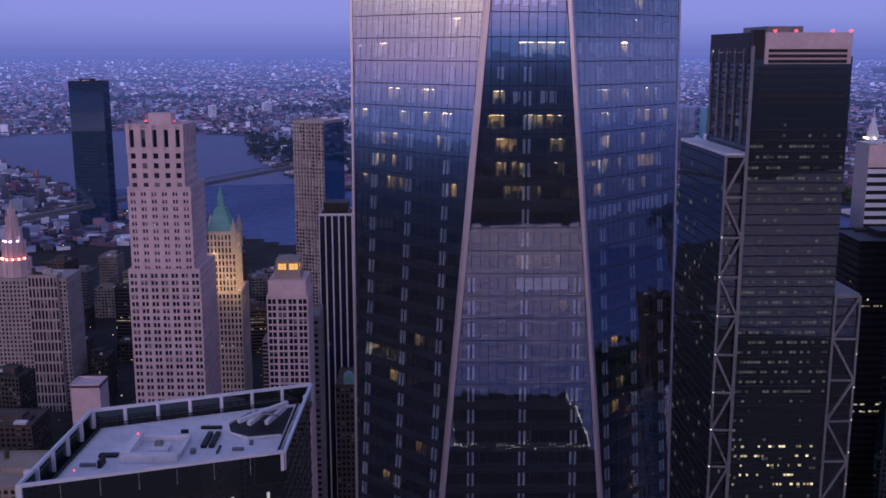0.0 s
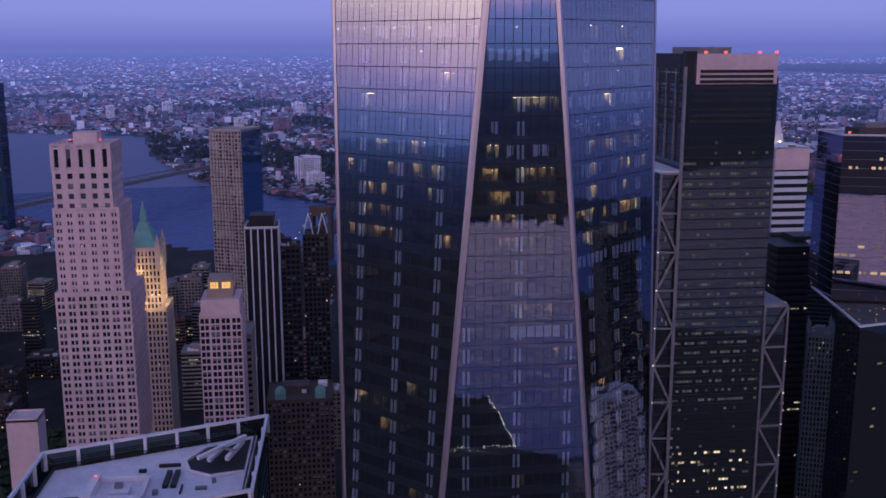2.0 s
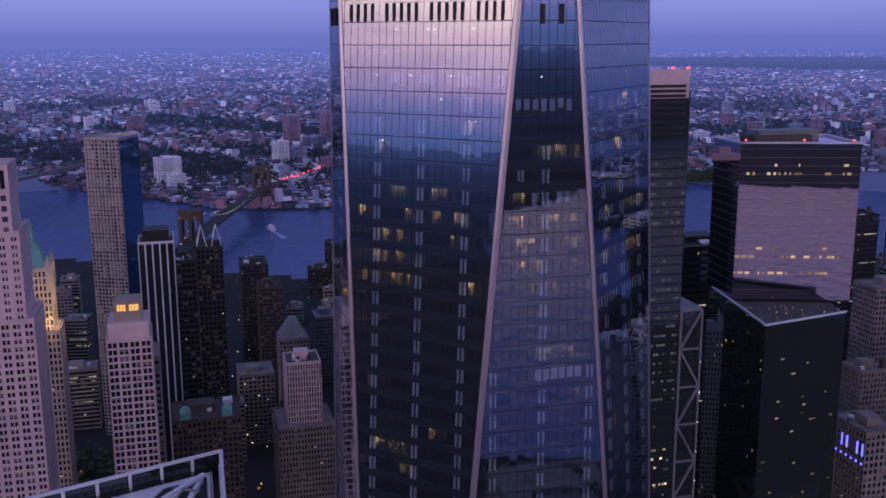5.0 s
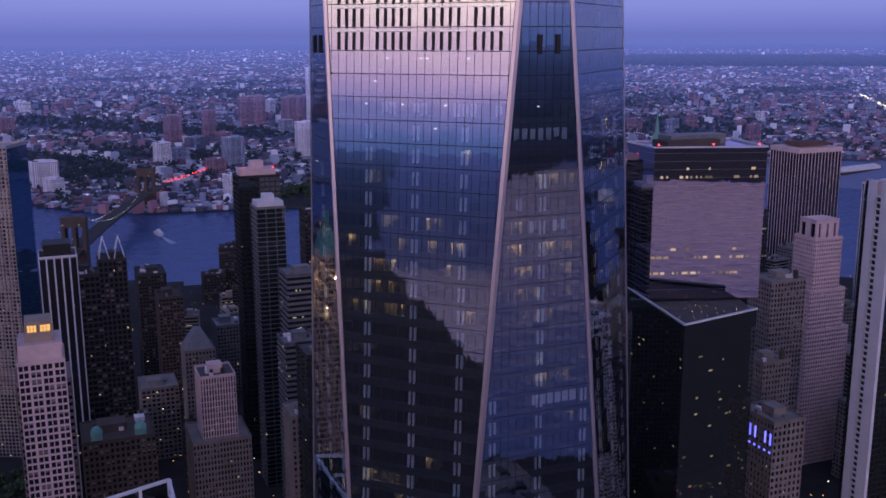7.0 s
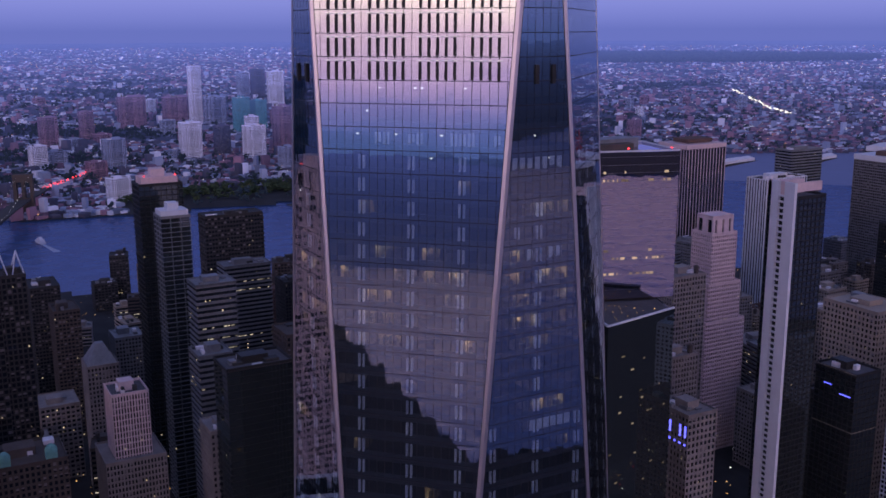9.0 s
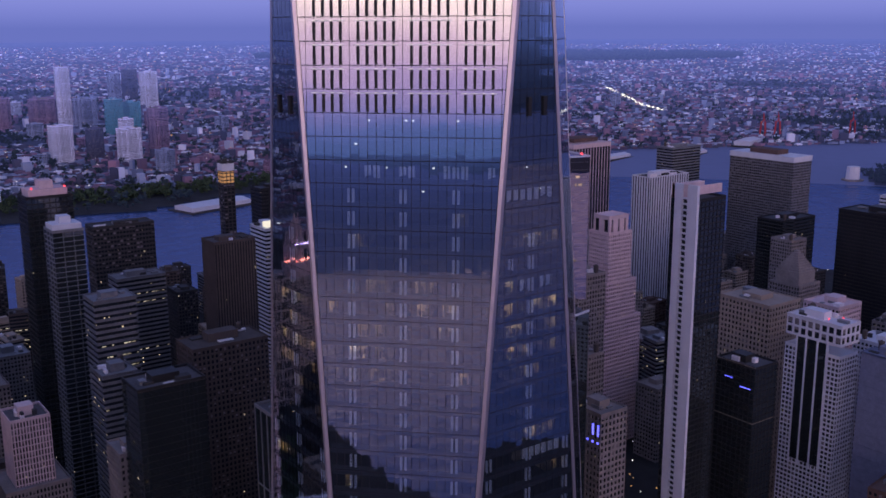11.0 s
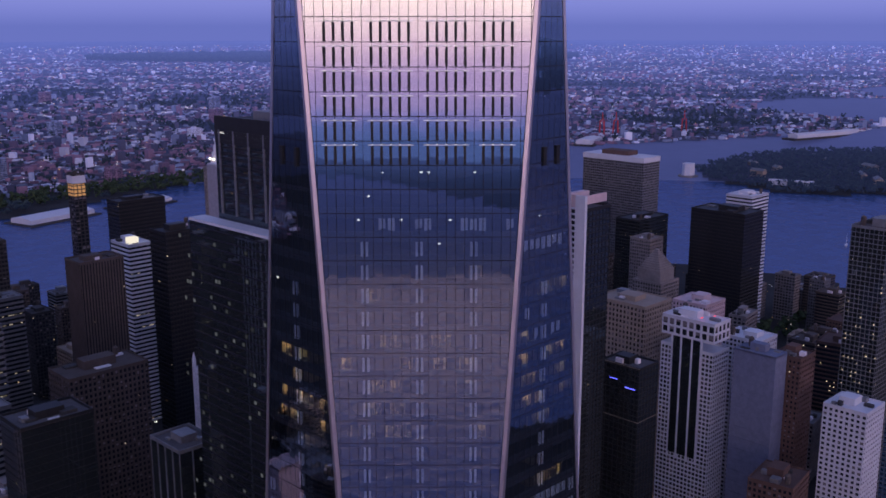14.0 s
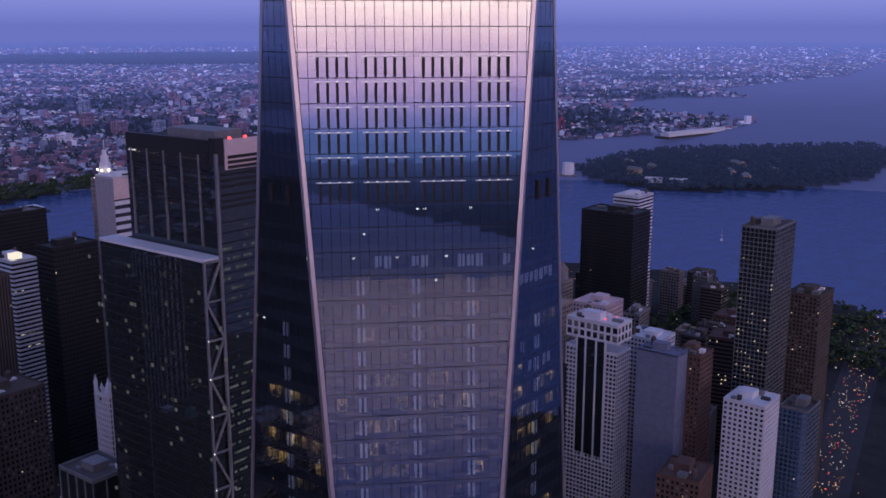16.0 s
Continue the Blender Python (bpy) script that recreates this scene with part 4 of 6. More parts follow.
for zi in range(8):
    z = 213.5 - zi * 8.4
    for i in range(7):
        p = Vector((*loc[0], 0)).lerp(Vector((*loc[1], 0)), (i + 0.5) / 7)
        marks.box(p.x - .35, p.x + .35, p.y - .15, p.y + .3, z, z + 1.7)
part("lit_column_panels", marks, emitter("column_panel_light", (0.9, 0.95, 1.0), 0.5, 0.6), tz, kind="stuff")

# ---- braced tower: two glass blocks and a stepped shoulder, with a zigzag steel frame on its corners ----
bt = thing("braced_tower", 108, 185, 0, 0, "dark glass office tower with zigzag steel bracing and louvred top", "tower")
part("main_glass", Boxes().box(0, 38, 0, 58, 0, 326), GLASS_DARK, bt)
part("shoulder_glass", Boxes().box(-8, -0.1, 0.8, 70, 0, 288), GLASS_DARK, bt)
part("side_glass", Boxes().box(38.1, 48, 0.2, 44, 0, 232), GLASS_DARK, bt)
part("top_louvre_wall", Boxes().box(1.7, 37.9, 1.7, 57.4, 326, 333.5), CONCRETE_DARK, bt)
slats = Boxes()
for z in (308, 310.4, 312.8, 316.2, 318.6, 321.0):
    slats.box(2.0, 36.0, -0.35, 0.3, z, z + 1.1)
    slats.box(-0.35, 0.3, 4, 56, z, z + 1.1)
for z in (323.6, 325.6, 327.6):
    slats.box(5.5, 35.5, -0.75, -0.3, z, z + 1.2)
    slats.box(-0.75, -0.3, 5, 50, z, z + 1.2)
part("louvre_banding", slats, METAL_BLACK, bt, kind="stuff")
part("pale_cornice", Boxes().box(4, 37.2, -0.5, 1.6, 330.4, 335).box(4, 37.2, -0.3, 1.6, 323.2, 330.4), STONE_PINK, bt, "pale metal crown panels")
# crown panels again, coloured black on the -x side, pale on the front
part("dark_cornice", Boxes().box(-0.5, 1.6, 4, 57.4, 323.2, 335), METAL_BLACK, bt, "crown panels coloured black on this side")
for y in (10, 21, 32, 43, 54):
    part("top_fin", Boxes().box(-0.8, -0.1, y - .5, y + .5, 292, 329), METAL_GREY, bt)
part("top_light_line", Boxes().box(-0.5, -0.3, 8, 56, 327.5, 328.2), BAY_LAMP, bt)
part("corner_notch", Boxes().box(-0.5, 3.6, -0.5, 3.6, 325, 336), METAL_BLACK, bt)
part("roof_plant", Boxes().box(8, 22, 10, 40, 333, 337.5), METAL_GREY, bt)
bands = Boxes()
for i in range(72):
    z = 20 + i * 4.15
    if z < 306:
        bands.box(-0.12, 38.12, -0.12, 58.12, z, z + 0.55)
    if z < 287:
        bands.box(-8.12, -0.1, 0.7, 70.1, z, z + 0.55)
    if z < 231:
        bands.box(38.15, 48.12, 0.1, 44, z, z + 0.55)
part("storey_banding", bands, MULLION, bt, kind="stuff")
part("shoulder_roof", Boxes().box(-8.3, 0.2, 0.6, 70.3, 288, 289.2), WHITE_PANEL, bt)
part("side_roof", Boxes().box(38.2, 48.3, 0, 44.2, 232, 233), METAL_GREY, bt)
part("corner_mast", Boxes().bar((-0.6, -0.6, 20), (-0.6, -0.6, 330), 0.55), METAL_GREY, bt)


def zigzag(a, b, z0, z1, step):
    frame_bars = Boxes()
    a, b = Vector(a), Vector(b)
    for p in (a, b):
        frame_bars.bar(p + Vector((0, 0, z0)), p + Vector((0, 0, z1)), 0.42)
    z, flip = z1, False
    while z - step > z0:
        p, q = (a, b) if flip else (b, a)
        frame_bars.bar(p + Vector((0, 0, z)), q + Vector((0, 0, z - step)), 0.45)
        frame_bars.bar(a + Vector((0, 0, z)), b + Vector((0, 0, z)), 0.4)
        z -= step
        flip = not flip
    part("zigzag_brace", frame_bars, METAL_GREY, bt, "grey steel zigzag brace")


zigzag((-8.4, 0.1, 0), (-0.9, -0.8, 0), 20, 288, 16.0)
zigzag((38.4, -0.6, 0), (48.4, -0.6, 0), 20, 232, 17.5)
BL = random.Random(21)
glowing = Boxes()
for i in range(70):
    z = 20 + i * 4.15
    for k in range(26):
        x0 = 0.4 + k * 1.42
        on = BL.random() < (0.55 if 268 < z < 290 or 190 < z < 240 else 0.12)
        if on and z < 302:
            glowing.box(x0, x0 + 1.1, -0.16, -0.02, z + 1.6, z + 2.6)
    for k in range(40):
        y0 = -13 + k * 2.4
        if BL.random() < 0.05 and z < 280:
            glowing.box(-8.18, -8.02, y0, y0 + 1.6, z + 1.4, z + 3.0)
part("window_glow", glowing, emitter("dim_window_strip", (0.75, 0.78, 0.85), 0.12, 0.8), bt, kind="stuff")
warm = Boxes()
for i in range(46):
    z = 150 + BL.randint(0, 4) * 4.15
    x0 = BL.randint(0, 24) * 1.42
    warm.box(x0, x0 + BL.choice((0.7, 1.2)), -0.2, -0.14, z + 1.5, z + 2.4)
part("warm_glow", warm, WARM, bt, kind="stuff")
lamps(bt, [(8, 1, 335.2), (16, 1, 335.2), (30, 1, 335.2), (37, 1, 335.2)], RED_LAMP, 0.45)
for i in range(13):
    lamps(bt, [(-8.6, -0.5, 64 + i * 16.0), (48.6, -1.0, 40 + i * 14)], WHITE_LAMP, 0.22, "brace_lamp")

# ---- mirror-glass tower with a knife-edged lower block ----
mt = thing("mirror_tower", 206, 240, 0, 0, "mirror glass office tower with sharp-edged lower block, pink sky reflection", "tower")
UP = [(-1, 0), (54, -18), (64, 24), (2, 30)]
DOWN = [(-12, -47), (38, -37), (64, 24), (3, 30)]
part("upper_glass", ring_prism(UP, 219, 297), GLASS_MIRROR, mt)
part("lower_glass", ring_prism(DOWN, 0, 217), GLASS_DARK, mt)
part("terrace_deck", ring_prism(inset(DOWN, 0.94), 216, 217.6), ROOF, mt)
rim2, band2 = Boxes(), Boxes()
for a, b in ((DOWN[0], DOWN[1]), (DOWN[3], DOWN[0])):
    part("terrace_rim", Boxes().bar((*a, 219.5), (*b, 219.5), 0.45), WHITE_PANEL, mt, "pale metal terrace edge")
for a, b in zip(UP, UP[1:] + UP[:1]):
    rim2.bar((*a, 297.6), (*b, 297.6), 0.4)
part("metal_rim", rim2, WHITE_PANEL, mt, "pale metal roof edge")
part("terrace_screen", ring_prism([DOWN[0], DOWN[1], (DOWN[1][0] - .2, DOWN[1][1] + .3), (DOWN[0][0] + .2, DOWN[0][1] + .4)], 217, 219.2).prism([(*DOWN[3], 217), (*DOWN[0], 217), (DOWN[0][0] + .4, DOWN[0][1] + .3, 217), (DOWN[3][0] + .4, DOWN[3][1], 217)], [(*DOWN[3], 219.2), (*DOWN[0], 219.2), (DOWN[0][0] + .4, DOWN[0][1] + .3, 219.2), (DOWN[3][0] + .4, DOWN[3][1], 219.2)]), GLASS_DARK, mt)
for i in range(18):
    ring_prism(inset(UP, 1.002), 224 + i * 4.15, 224.12 + i * 4.15, band2)
part("storey_joints", band2, METAL_GREY, mt, kind="stuff")
part("roof_plant", Boxes().box(8, 40, 2, 16, 297, 300), BRICK_BROWN, mt)
part("roof_plant", Boxes().box(14, 48, 8, 20, 297, 302), METAL_GREY, mt)
lamps(mt, [(4, 4, 298), (30, -6, 298.2), (52, -14, 298.2)], RED_LAMP, 0.4)
deck = Boxes()
ML = random.Random(9)
for i in range(26):
    a, b = ML.random(), ML.random()
    x, y = -8 + a * 44, -40 + a * 10 + b * (30 - a * 14)
    deck.box(x, x + .3, y, y + .3, 217.7, 218.0)
part("terrace_lamps", deck, emitter("terrace_lamp", (1.0, 0.6, 0.25), 1.0, 0.8), mt, kind="stuff")
strip = Boxes()
e0, e1 = Vector((*UP[0], 0)), Vector((*UP[1], 0))
dd = (e1 - e0).normalized()
out = Vector((dd.y, -dd.x, 0))
for z in (232, 240.3, 244.5, 281.8, 286):
    s = 0.0
    while s < 52:
        w = ML.uniform(0.6, 3)
        if ML.random() < (0.6 if z in (232, 240.3, 281.8) else 0.12):
            p, q = e0 + dd * s, e0 + dd * (s + w)
            strip.prism([p + out * .02 + Vector((0, 0, z)), q + out * .02 + Vector((0, 0, z)), q + out * .3 * -1 + Vector((0, 0, z)), p - out * .3 + Vector((0, 0, z))][::-1],
                        [p + out * .02 + Vector((0, 0, z + 1.3)), q + out * .02 + Vector((0, 0, z + 1.3)), q - out * .3 + Vector((0, 0, z + 1.3)), p - out * .3 + Vector((0, 0, z + 1.3))][::-1])
        s += w + ML.uniform(0.2, 2)
part("window_glow", strip, emitter("amber_office_row", (1.0, 0.7, 0.45), 0.75, 0.9), mt, kind="stuff")
low = Boxes()
g0, g1, g3 = Vector((*DOWN[0], 0)), Vector((*DOWN[1], 0)), Vector((*DOWN[3], 0))
for i in range(60):
    z = 60 + ML.randint(0, 36) * 4.15
    a, b = (g0, g1) if ML.random() < 0.55 else (g3, g0)
    d = (b - a).normalized()
    o = Vector((d.y, -d.x, 0))
    p = a + d * ML.uniform(0, (b - a).length - 3)
    q = p + d * ML.uniform(0.5, 2.6)
    low.prism([p + o * .03 + Vector((0, 0, z)), q + o * .03 + Vector((0, 0, z)), q - o * .1 + Vector((0, 0, z)), p - o * .1 + Vector((0, 0, z))][::-1],
              [p + o * .03 + Vector((0, 0, z + .9)), q + o * .03 + Vector((0, 0, z + .9)), q - o * .1 + Vector((0, 0, z + .9)), p - o * .1 + Vector((0, 0, z + .9))][::-1])
part("dim_glow", low, emitter("dim_amber_window", (1.0, 0.75, 0.5), 0.3, 0.9), mt, kind="stuff")

# ---- the financial district ----
block("black_steel_tower", "broad black steel office tower with banded storeys", 243, 345, 52, 42, 226, METAL_BLACK, bay=0, storey=4, spandrel=1.9, depth=0.6, lit=0.02)
block("banded_tower", "pale metal office tower with white horizontal bands", 362, 624, 30, 26, 252, WHITE_PANEL, bay=0, storey=7, spandrel=3.6, depth=0.5, lit=0.0)
part("blank_top_panel", Boxes().box(-15.2, 15.2, -13.4, -12.8, 234, 252), STONE_PINK, scene.objects["banded_tower"])
part("plain_end_wall", Boxes().box(-15.6, -15.1, -13, 13, 0, 252), material("violet_grey_panel", (0.3, 0.29, 0.33), 0.6), scene.objects["banded_tower"])
cu = block("lantern_tower", "tall stone tower stepping up to a bright lantern", 366, 650, 18, 20, 246, STONE_GREY, bay=2.5, storey=4, pier=1.2, spandrel=1.4, lit=0.03, plant=False)
cap = Boxes()
for r, a, b in ((7, 246, 254), (5.4, 254, 261), (3.8, 261, 267), (2.2, 267, 272), (.4, 272, 281)):
    cap.prism([(r * math.cos(i * .785), r * math.sin(i * .785), a) for i in range(8)], [(r * .88 * math.cos(i * .785), r * .88 * math.sin(i * .785), b) for i in range(8)])
part("stepped_cap", cap, WHITE_PANEL, cu)
lamps(cu, [(9 * math.cos(a), 9 * math.sin(a), 247.3) for a in (2.6, 3.3, 4.0, 4.7, 5.4)] + [(6.6 * math.cos(a), 6.6 * math.sin(a), 254.5) for a in (2.6, 3.6, 4.6)], emitter("lantern_floodlight", (1.0, 0.85, 0.6), 8, 0.2), 0.6, "floodlight")
gp = block("copper_spire_tower", "stone tower with slim green copper spire", 449, 600, 24, 26, 236, STONE_BEIGE, bay=2.6, storey=3.8, pier=1.1, spandrel=1.3, lit=0.02, plant=False)
part("copper_spire", Boxes().prism([(-9, -9, 237), (9, -9, 237), (9, 9, 237), (-9, 9, 237)], [(-2, -2, 264), (2, -2, 264), (2, 2, 264), (-2, 2, 264)]).prism([(-1.5, -1.5, 264), (1.5, -1.5, 264), (1.5, 1.5, 264), (-1.5, 1.5, 264)], [(-.1, -.1, 284), (.1, -.1, 284), (.1, .1, 284), (-.1, .1, 284)]), COPPER, gp)
wb = block("striped_slab", "black office slab with pale vertical piers and white cornice", 839, 838, 69, 54, 205, STONE_PINK, bay=5.2, storey=4, pier=0.8, spandrel=0, depth=0.7, lit=0.02, plant=False)
part("white_cornice", Boxes().box(-34.8, 34.8, -27.3, 27.3, 206, 211), STONE_PINK, wb)
part("rust_penthouse", Boxes().box(-22, 22, -14, 14, 212, 217), BRICK_RED, wb)
dc = block("art_deco_tower", "pale limestone art deco tower stepping upward with ribbed windows", 500, 440, 44, 36, 118, STONE_PINK, bay=2.4, storey=3.6, pier=1.1, spandrel=1.3, lit=0.02, plant=False)
block("", "", 500, 440, 36, 30, 150, STONE_PINK, bay=2.4, storey=3.6, pier=1.1, spandrel=1.3, z0=118, lit=0.02, plant=False, parent=dc)
block("", "", 500, 440, 28, 24, 192, STONE_PINK, bay=2.4, storey=3.6, pier=1.2, spandrel=1.4, z0=150, lit=0.0, plant=False, parent=dc)
block("", "", 500, 440, 23, 19, 206, STONE_PINK, bay=7.6, storey=14, pier=5.5, spandrel=3, depth=1.2, z0=192, lit=0.0, plant=False, parent=dc)
sl = block("slender_white_slab", "slender dark tower with a white concrete side and window strip", 341, 215, 24, 20, 268, METAL_BLACK, GLASS_DARK, bay=3.5, storey=3.4, pier=0.3, spandrel=0.6, depth=0.3, lit=0.01, plant=False)
fin = Boxes()
for y0, y1 in ((-10.4, -3.3), (0.9, 6)):
    fin.box(-13.6, -11.6, y0, y1, 0, 277)
for i in range(80):
    fin.box(-13.4, -12.2, -3.3, 0.9, i * 3.4, i * 3.4 + 0.9)
part("white_side_wall", fin, WHITE_PANEL, sl, "white concrete side wall")
part("open_crown", Boxes().box(-12, 11, 5, 9.6, 268, 276).box(-12, -11, -9.6, 9.6, 268, 277).box(-12, 8, -10, -9, 272, 277), STONE_PINK, sl)
block("white_ribbed_tower", "far office tower with white vertical ribs", 852, 700, 72, 30, 180, WHITE_PANEL, bay=4.5, storey=4, pier=2.0, spandrel=0, depth=0.8, lit=0.0)
gs = block("grid_slab_tower", "wide office slab with a fine grey window grid and pale rim", 1062, 690, 40, 104, 186, METAL_GREY, bay=3.4, storey=3.8, pier=0.9, spandrel=1.5, lit=0.0)
part("pale_rim", Boxes().box(-20.6, 20.6, -52.6, 52.6, 186, 193), WHITE_PANEL, gs)
part("rust_penthouse", Boxes().box(-12, 12, -20, 25, 193, 199), BRICK_RED, gs)
py = block("stepped_pyramid_tower", "grey stone tower with stepped pyramid roof", 728, 410, 34, 34, 118, STONE_GREY, bay=3, storey=4, pier=1.3, spandrel=1.4, lit=0.02, plant=False)
stp = Boxes().box(-13, 13, -13, 13, 118, 131)
for i in range(9):
    r = 12 - i * 1.25
    stp.box(-r, r, -r, r, 131 + i * 2.1, 133.1 + i * 2.1)
part("stepped_roof", stp, STONE_GREY, py)
block("black_glass_block", "broad black glass office block by the harbour", 870, 412, 42, 66, 172, METAL_BLACK, bay=3, storey=3.9, pier=0.4, spandrel=1.4, depth=0.3, lit=0.004)
ws = block("banded_white_tower", "white office tower with dark horizontal window bands", 960, 436, 40, 34, 176, WHITE_PANEL, bay=0, storey=4.2, spandrel=2.2, depth=0.5, lit=0.0)
lamps(ws, [(-4, -3, 178), (2, 4, 178)], WHITE_LAMP, 1.4)
block("dark_glass_block", "dark glass office block with lit side", 868, 522, 60, 34, 150, METAL_BLACK, GLASS_DARK, bay=3, storey=4, pier=0.3, spandrel=1.0, depth=0.3, lit=0.05)
block("grey_setback_tower", "grey stone setback tower", 800, 470, 26, 26, 142, STONE_GREY, bay=2.8, storey=3.8, pier=1.2, spandrel=1.5, lit=0.01)
sb = block("beige_stone_block", "beige stone office block with ranked windows", 496, 282, 36, 46, 168, STONE_BEIGE, bay=3.2, storey=3.9, pier=1.5, spandrel=1.6, lit=0.01)
wt2 = block("white_gridded_tower", "white tower with dark vertical glass strips and gridded ends", 476, 215, 21, 42, 150, WHITE_PANEL, bay=3.0, storey=3.3, pier=0.7, spandrel=1.1, lit=0.01, plant=False)
for a, b in ((-11, -5), (-3.6, 3.6), (5, 11)):
    part("glass_strip", Boxes().box(-11.1, -10.4, a, b, 70, 158), GLASS_DARK, wt2)
for y in (-11.6, -4.3, 4.3, 11.6):
    part("white_pier", Boxes().box(-11.3, -10.2, y - .7, y + .7, 66, 160), WHITE_PANEL, wt2)
block("", "", 476, 215, 21, 42, 171, WHITE_PANEL, bay=5.2, storey=5.2, pier=1.6, spandrel=1.6, z0=159, lit=0.0, parent=wt2)
lamps(wt2, [(-6, -8, 173.5), (0, 6, 173.5), (4, -12, 173.5)], RED_LAMP, 0.4)
block("white_stepped_block", "white stepped apartment block", 520, 196, 26, 30, 152, WHITE_PANEL, bay=3, storey=3.4, pier=0.9, spandrel=1.4, lit=0.01)
block("pale_setback_block", "pale stone block with setback top", 560, 262, 30, 30, 158, STONE_PINK, bay=3, storey=3.7, pier=1.3, spandrel=1.5, lit=0.01)
block("blank_blue_slab", "slab with a plain blue-grey end wall", 466, 160, 16, 30, 161, material("blue_grey_render", (0.16, 0.18, 0.26), 0.8), bay=0, storey=8, spandrel=7.9, lit=0.0)
block("brown_brick_tower", "tall red-brown brick apartment tower", 486, 146, 22, 20, 158, BRICK_RED, bay=3, storey=3.5, pier=1.4, spandrel=1.6, lit=0.02)
dl = block("dark_hotel_block", "dark glass block with a blue-lit ceiling and pale roof edge", 400, 218, 22, 30, 156, METAL_BLACK, GLASS_DARK, bay=4, storey=4, pier=0.3, spandrel=0.5, depth=0.3, lit=0.004)
# edge lighting is only tan painted strips, not lamps
part("painted_edge_strip", Boxes().box(-11.2, -11.0, -15, 15, 156.8, 157.3).box(-11.2, 11, -15.2, -15, 120, 120.5).box(-11.2, -11, -15, 15, 120, 120.5), INTERIOR, dl)
part("blue_ceiling_lights", Boxes().box(-11.16, -11.08, -12, -4, 142, 142.6).box(-11.16, -11.08, 2, 8, 146, 146.5), BLUE_LAMP, dl)
block("curved_glass_tower", "slender glass residential tower with rounded corners", 590, 136, 42, 26, 233, METAL_GREY, GLASS_DARK, bay=3.2, storey=3.5, pier=0.3, spandrel=0.5, depth=0.3, lit=0.10)
block("white_apartment_block", "white apartment block with square windows", 478, 100, 28, 28, 137, WHITE_PANEL, bay=3.5, storey=3.4, pier=1.5, spandrel=1.5, lit=0.005)
block("blue_glass_block", "low blue glass block", 530, 84, 26, 20, 120, METAL_GREY, GLASS_BLUE, bay=3, storey=3.6, pier=0.2, spandrel=0.4, depth=0.2, lit=0.02)
block("brown_apartment_tower", "brown brick apartment tower with pale penthouse", 645, 118, 34, 26, 172, BRICK_BROWN, bay=3, storey=3.3, pier=1.2, spandrel=1.3, lit=0.03)
block("brown_apartment_block", "brown brick apartment block", 640, 150, 26, 20, 190, BRICK_BROWN, bay=3, storey=3.3, pier=1.2, spandrel=1.3, lit=0.03)
# towards the east river
mdn = block("slender_unfinished_tower", "slender unfinished tower with lit orange topmost storeys", 388, 991, 15, 15, 204, CONCRETE_DARK, bay=5, storey=4.5, pier=1.0, spandrel=1.2, lit=0.0)
part("lit_storeys", Boxes().box(-7.3, 7.3, -7.35, -7.05, 178, 192).box(-7.35, -7.05, -7.3, 7.3, 178, 192), emitter("work_light", (1.0, 0.5, 0.22), 0.5, 0.2), mdn)
part("pale_hoarding", Boxes().box(-7.8, 7.8, -7.8, 7.8, 193, 202), WHITE_PANEL, mdn)
block("black_office_slab", "black office slab", 384, 842, 54, 26, 192, METAL_BLACK, bay=3, storey=4, pier=0.4, spandrel=1.6, depth=0.3, lit=0.005)
wh = block("white_banded_block", "white banded office block with glowing roof sign box", 308, 712, 24, 34, 176, WHITE_PANEL, bay=0, storey=4, spandrel=1.9, depth=0.5, lit=0.02)
part("glowing_roof_box", Boxes().box(-9, 0, -14, -6, 178, 183), emitter("roof_glow", (1.0, 0.9, 0.75), 1.0, 0.1), wh)
block("brown_office_slab", "dark brown office slab", 183, 772, 58, 24, 184, CONCRETE_DARK, bay=3, storey=4, pier=0.6, spandrel=1.7, depth=0.4, lit=0.02)
block("silver_banded_block", "grey banded office block", 172, 700, 44, 24, 150, METAL_GREY, bay=0, storey=4, spandrel=1.8, depth=0.5, lit=0.02)
block("brown_tower_block", "plain brown concrete tower", 215, 595, 36, 26, 195, BRICK_BROWN, bay=2.4, storey=4, pier=1.4, spandrel=0, depth=0.4, lit=0.003)
block("dark_tower_block", "dark glass office tower", 300, 612, 40, 26, 204, METAL_BLACK, bay=3, storey=4, pier=0.4, spandrel=1.4, depth=0.3, lit=0.004)
block("black_hotel_slab", "plain black glass hotel slab", 66, 348, 38, 26, 178, METAL_BLACK, GLASS_DARK, bay=0, storey=4, spandrel=0.3, depth=0.2, lit=0.004)
dk = block("dark_columned_block", "dark glass block with tall steel columns", 106, 282, 22, 28, 172, METAL_GREY, GLASS_DARK, bay=7, storey=40, pier=0.6, spandrel=0.6, depth=0.4, lit=0.0)
gt = block("pale_small_tower", "small pale stone gothic tower with pinnacles", 189, 392, 15, 15, 160, WHITE_PANEL, bay=2.2, storey=3.5, pier=1.0, spandrel=1.0, lit=0.02)
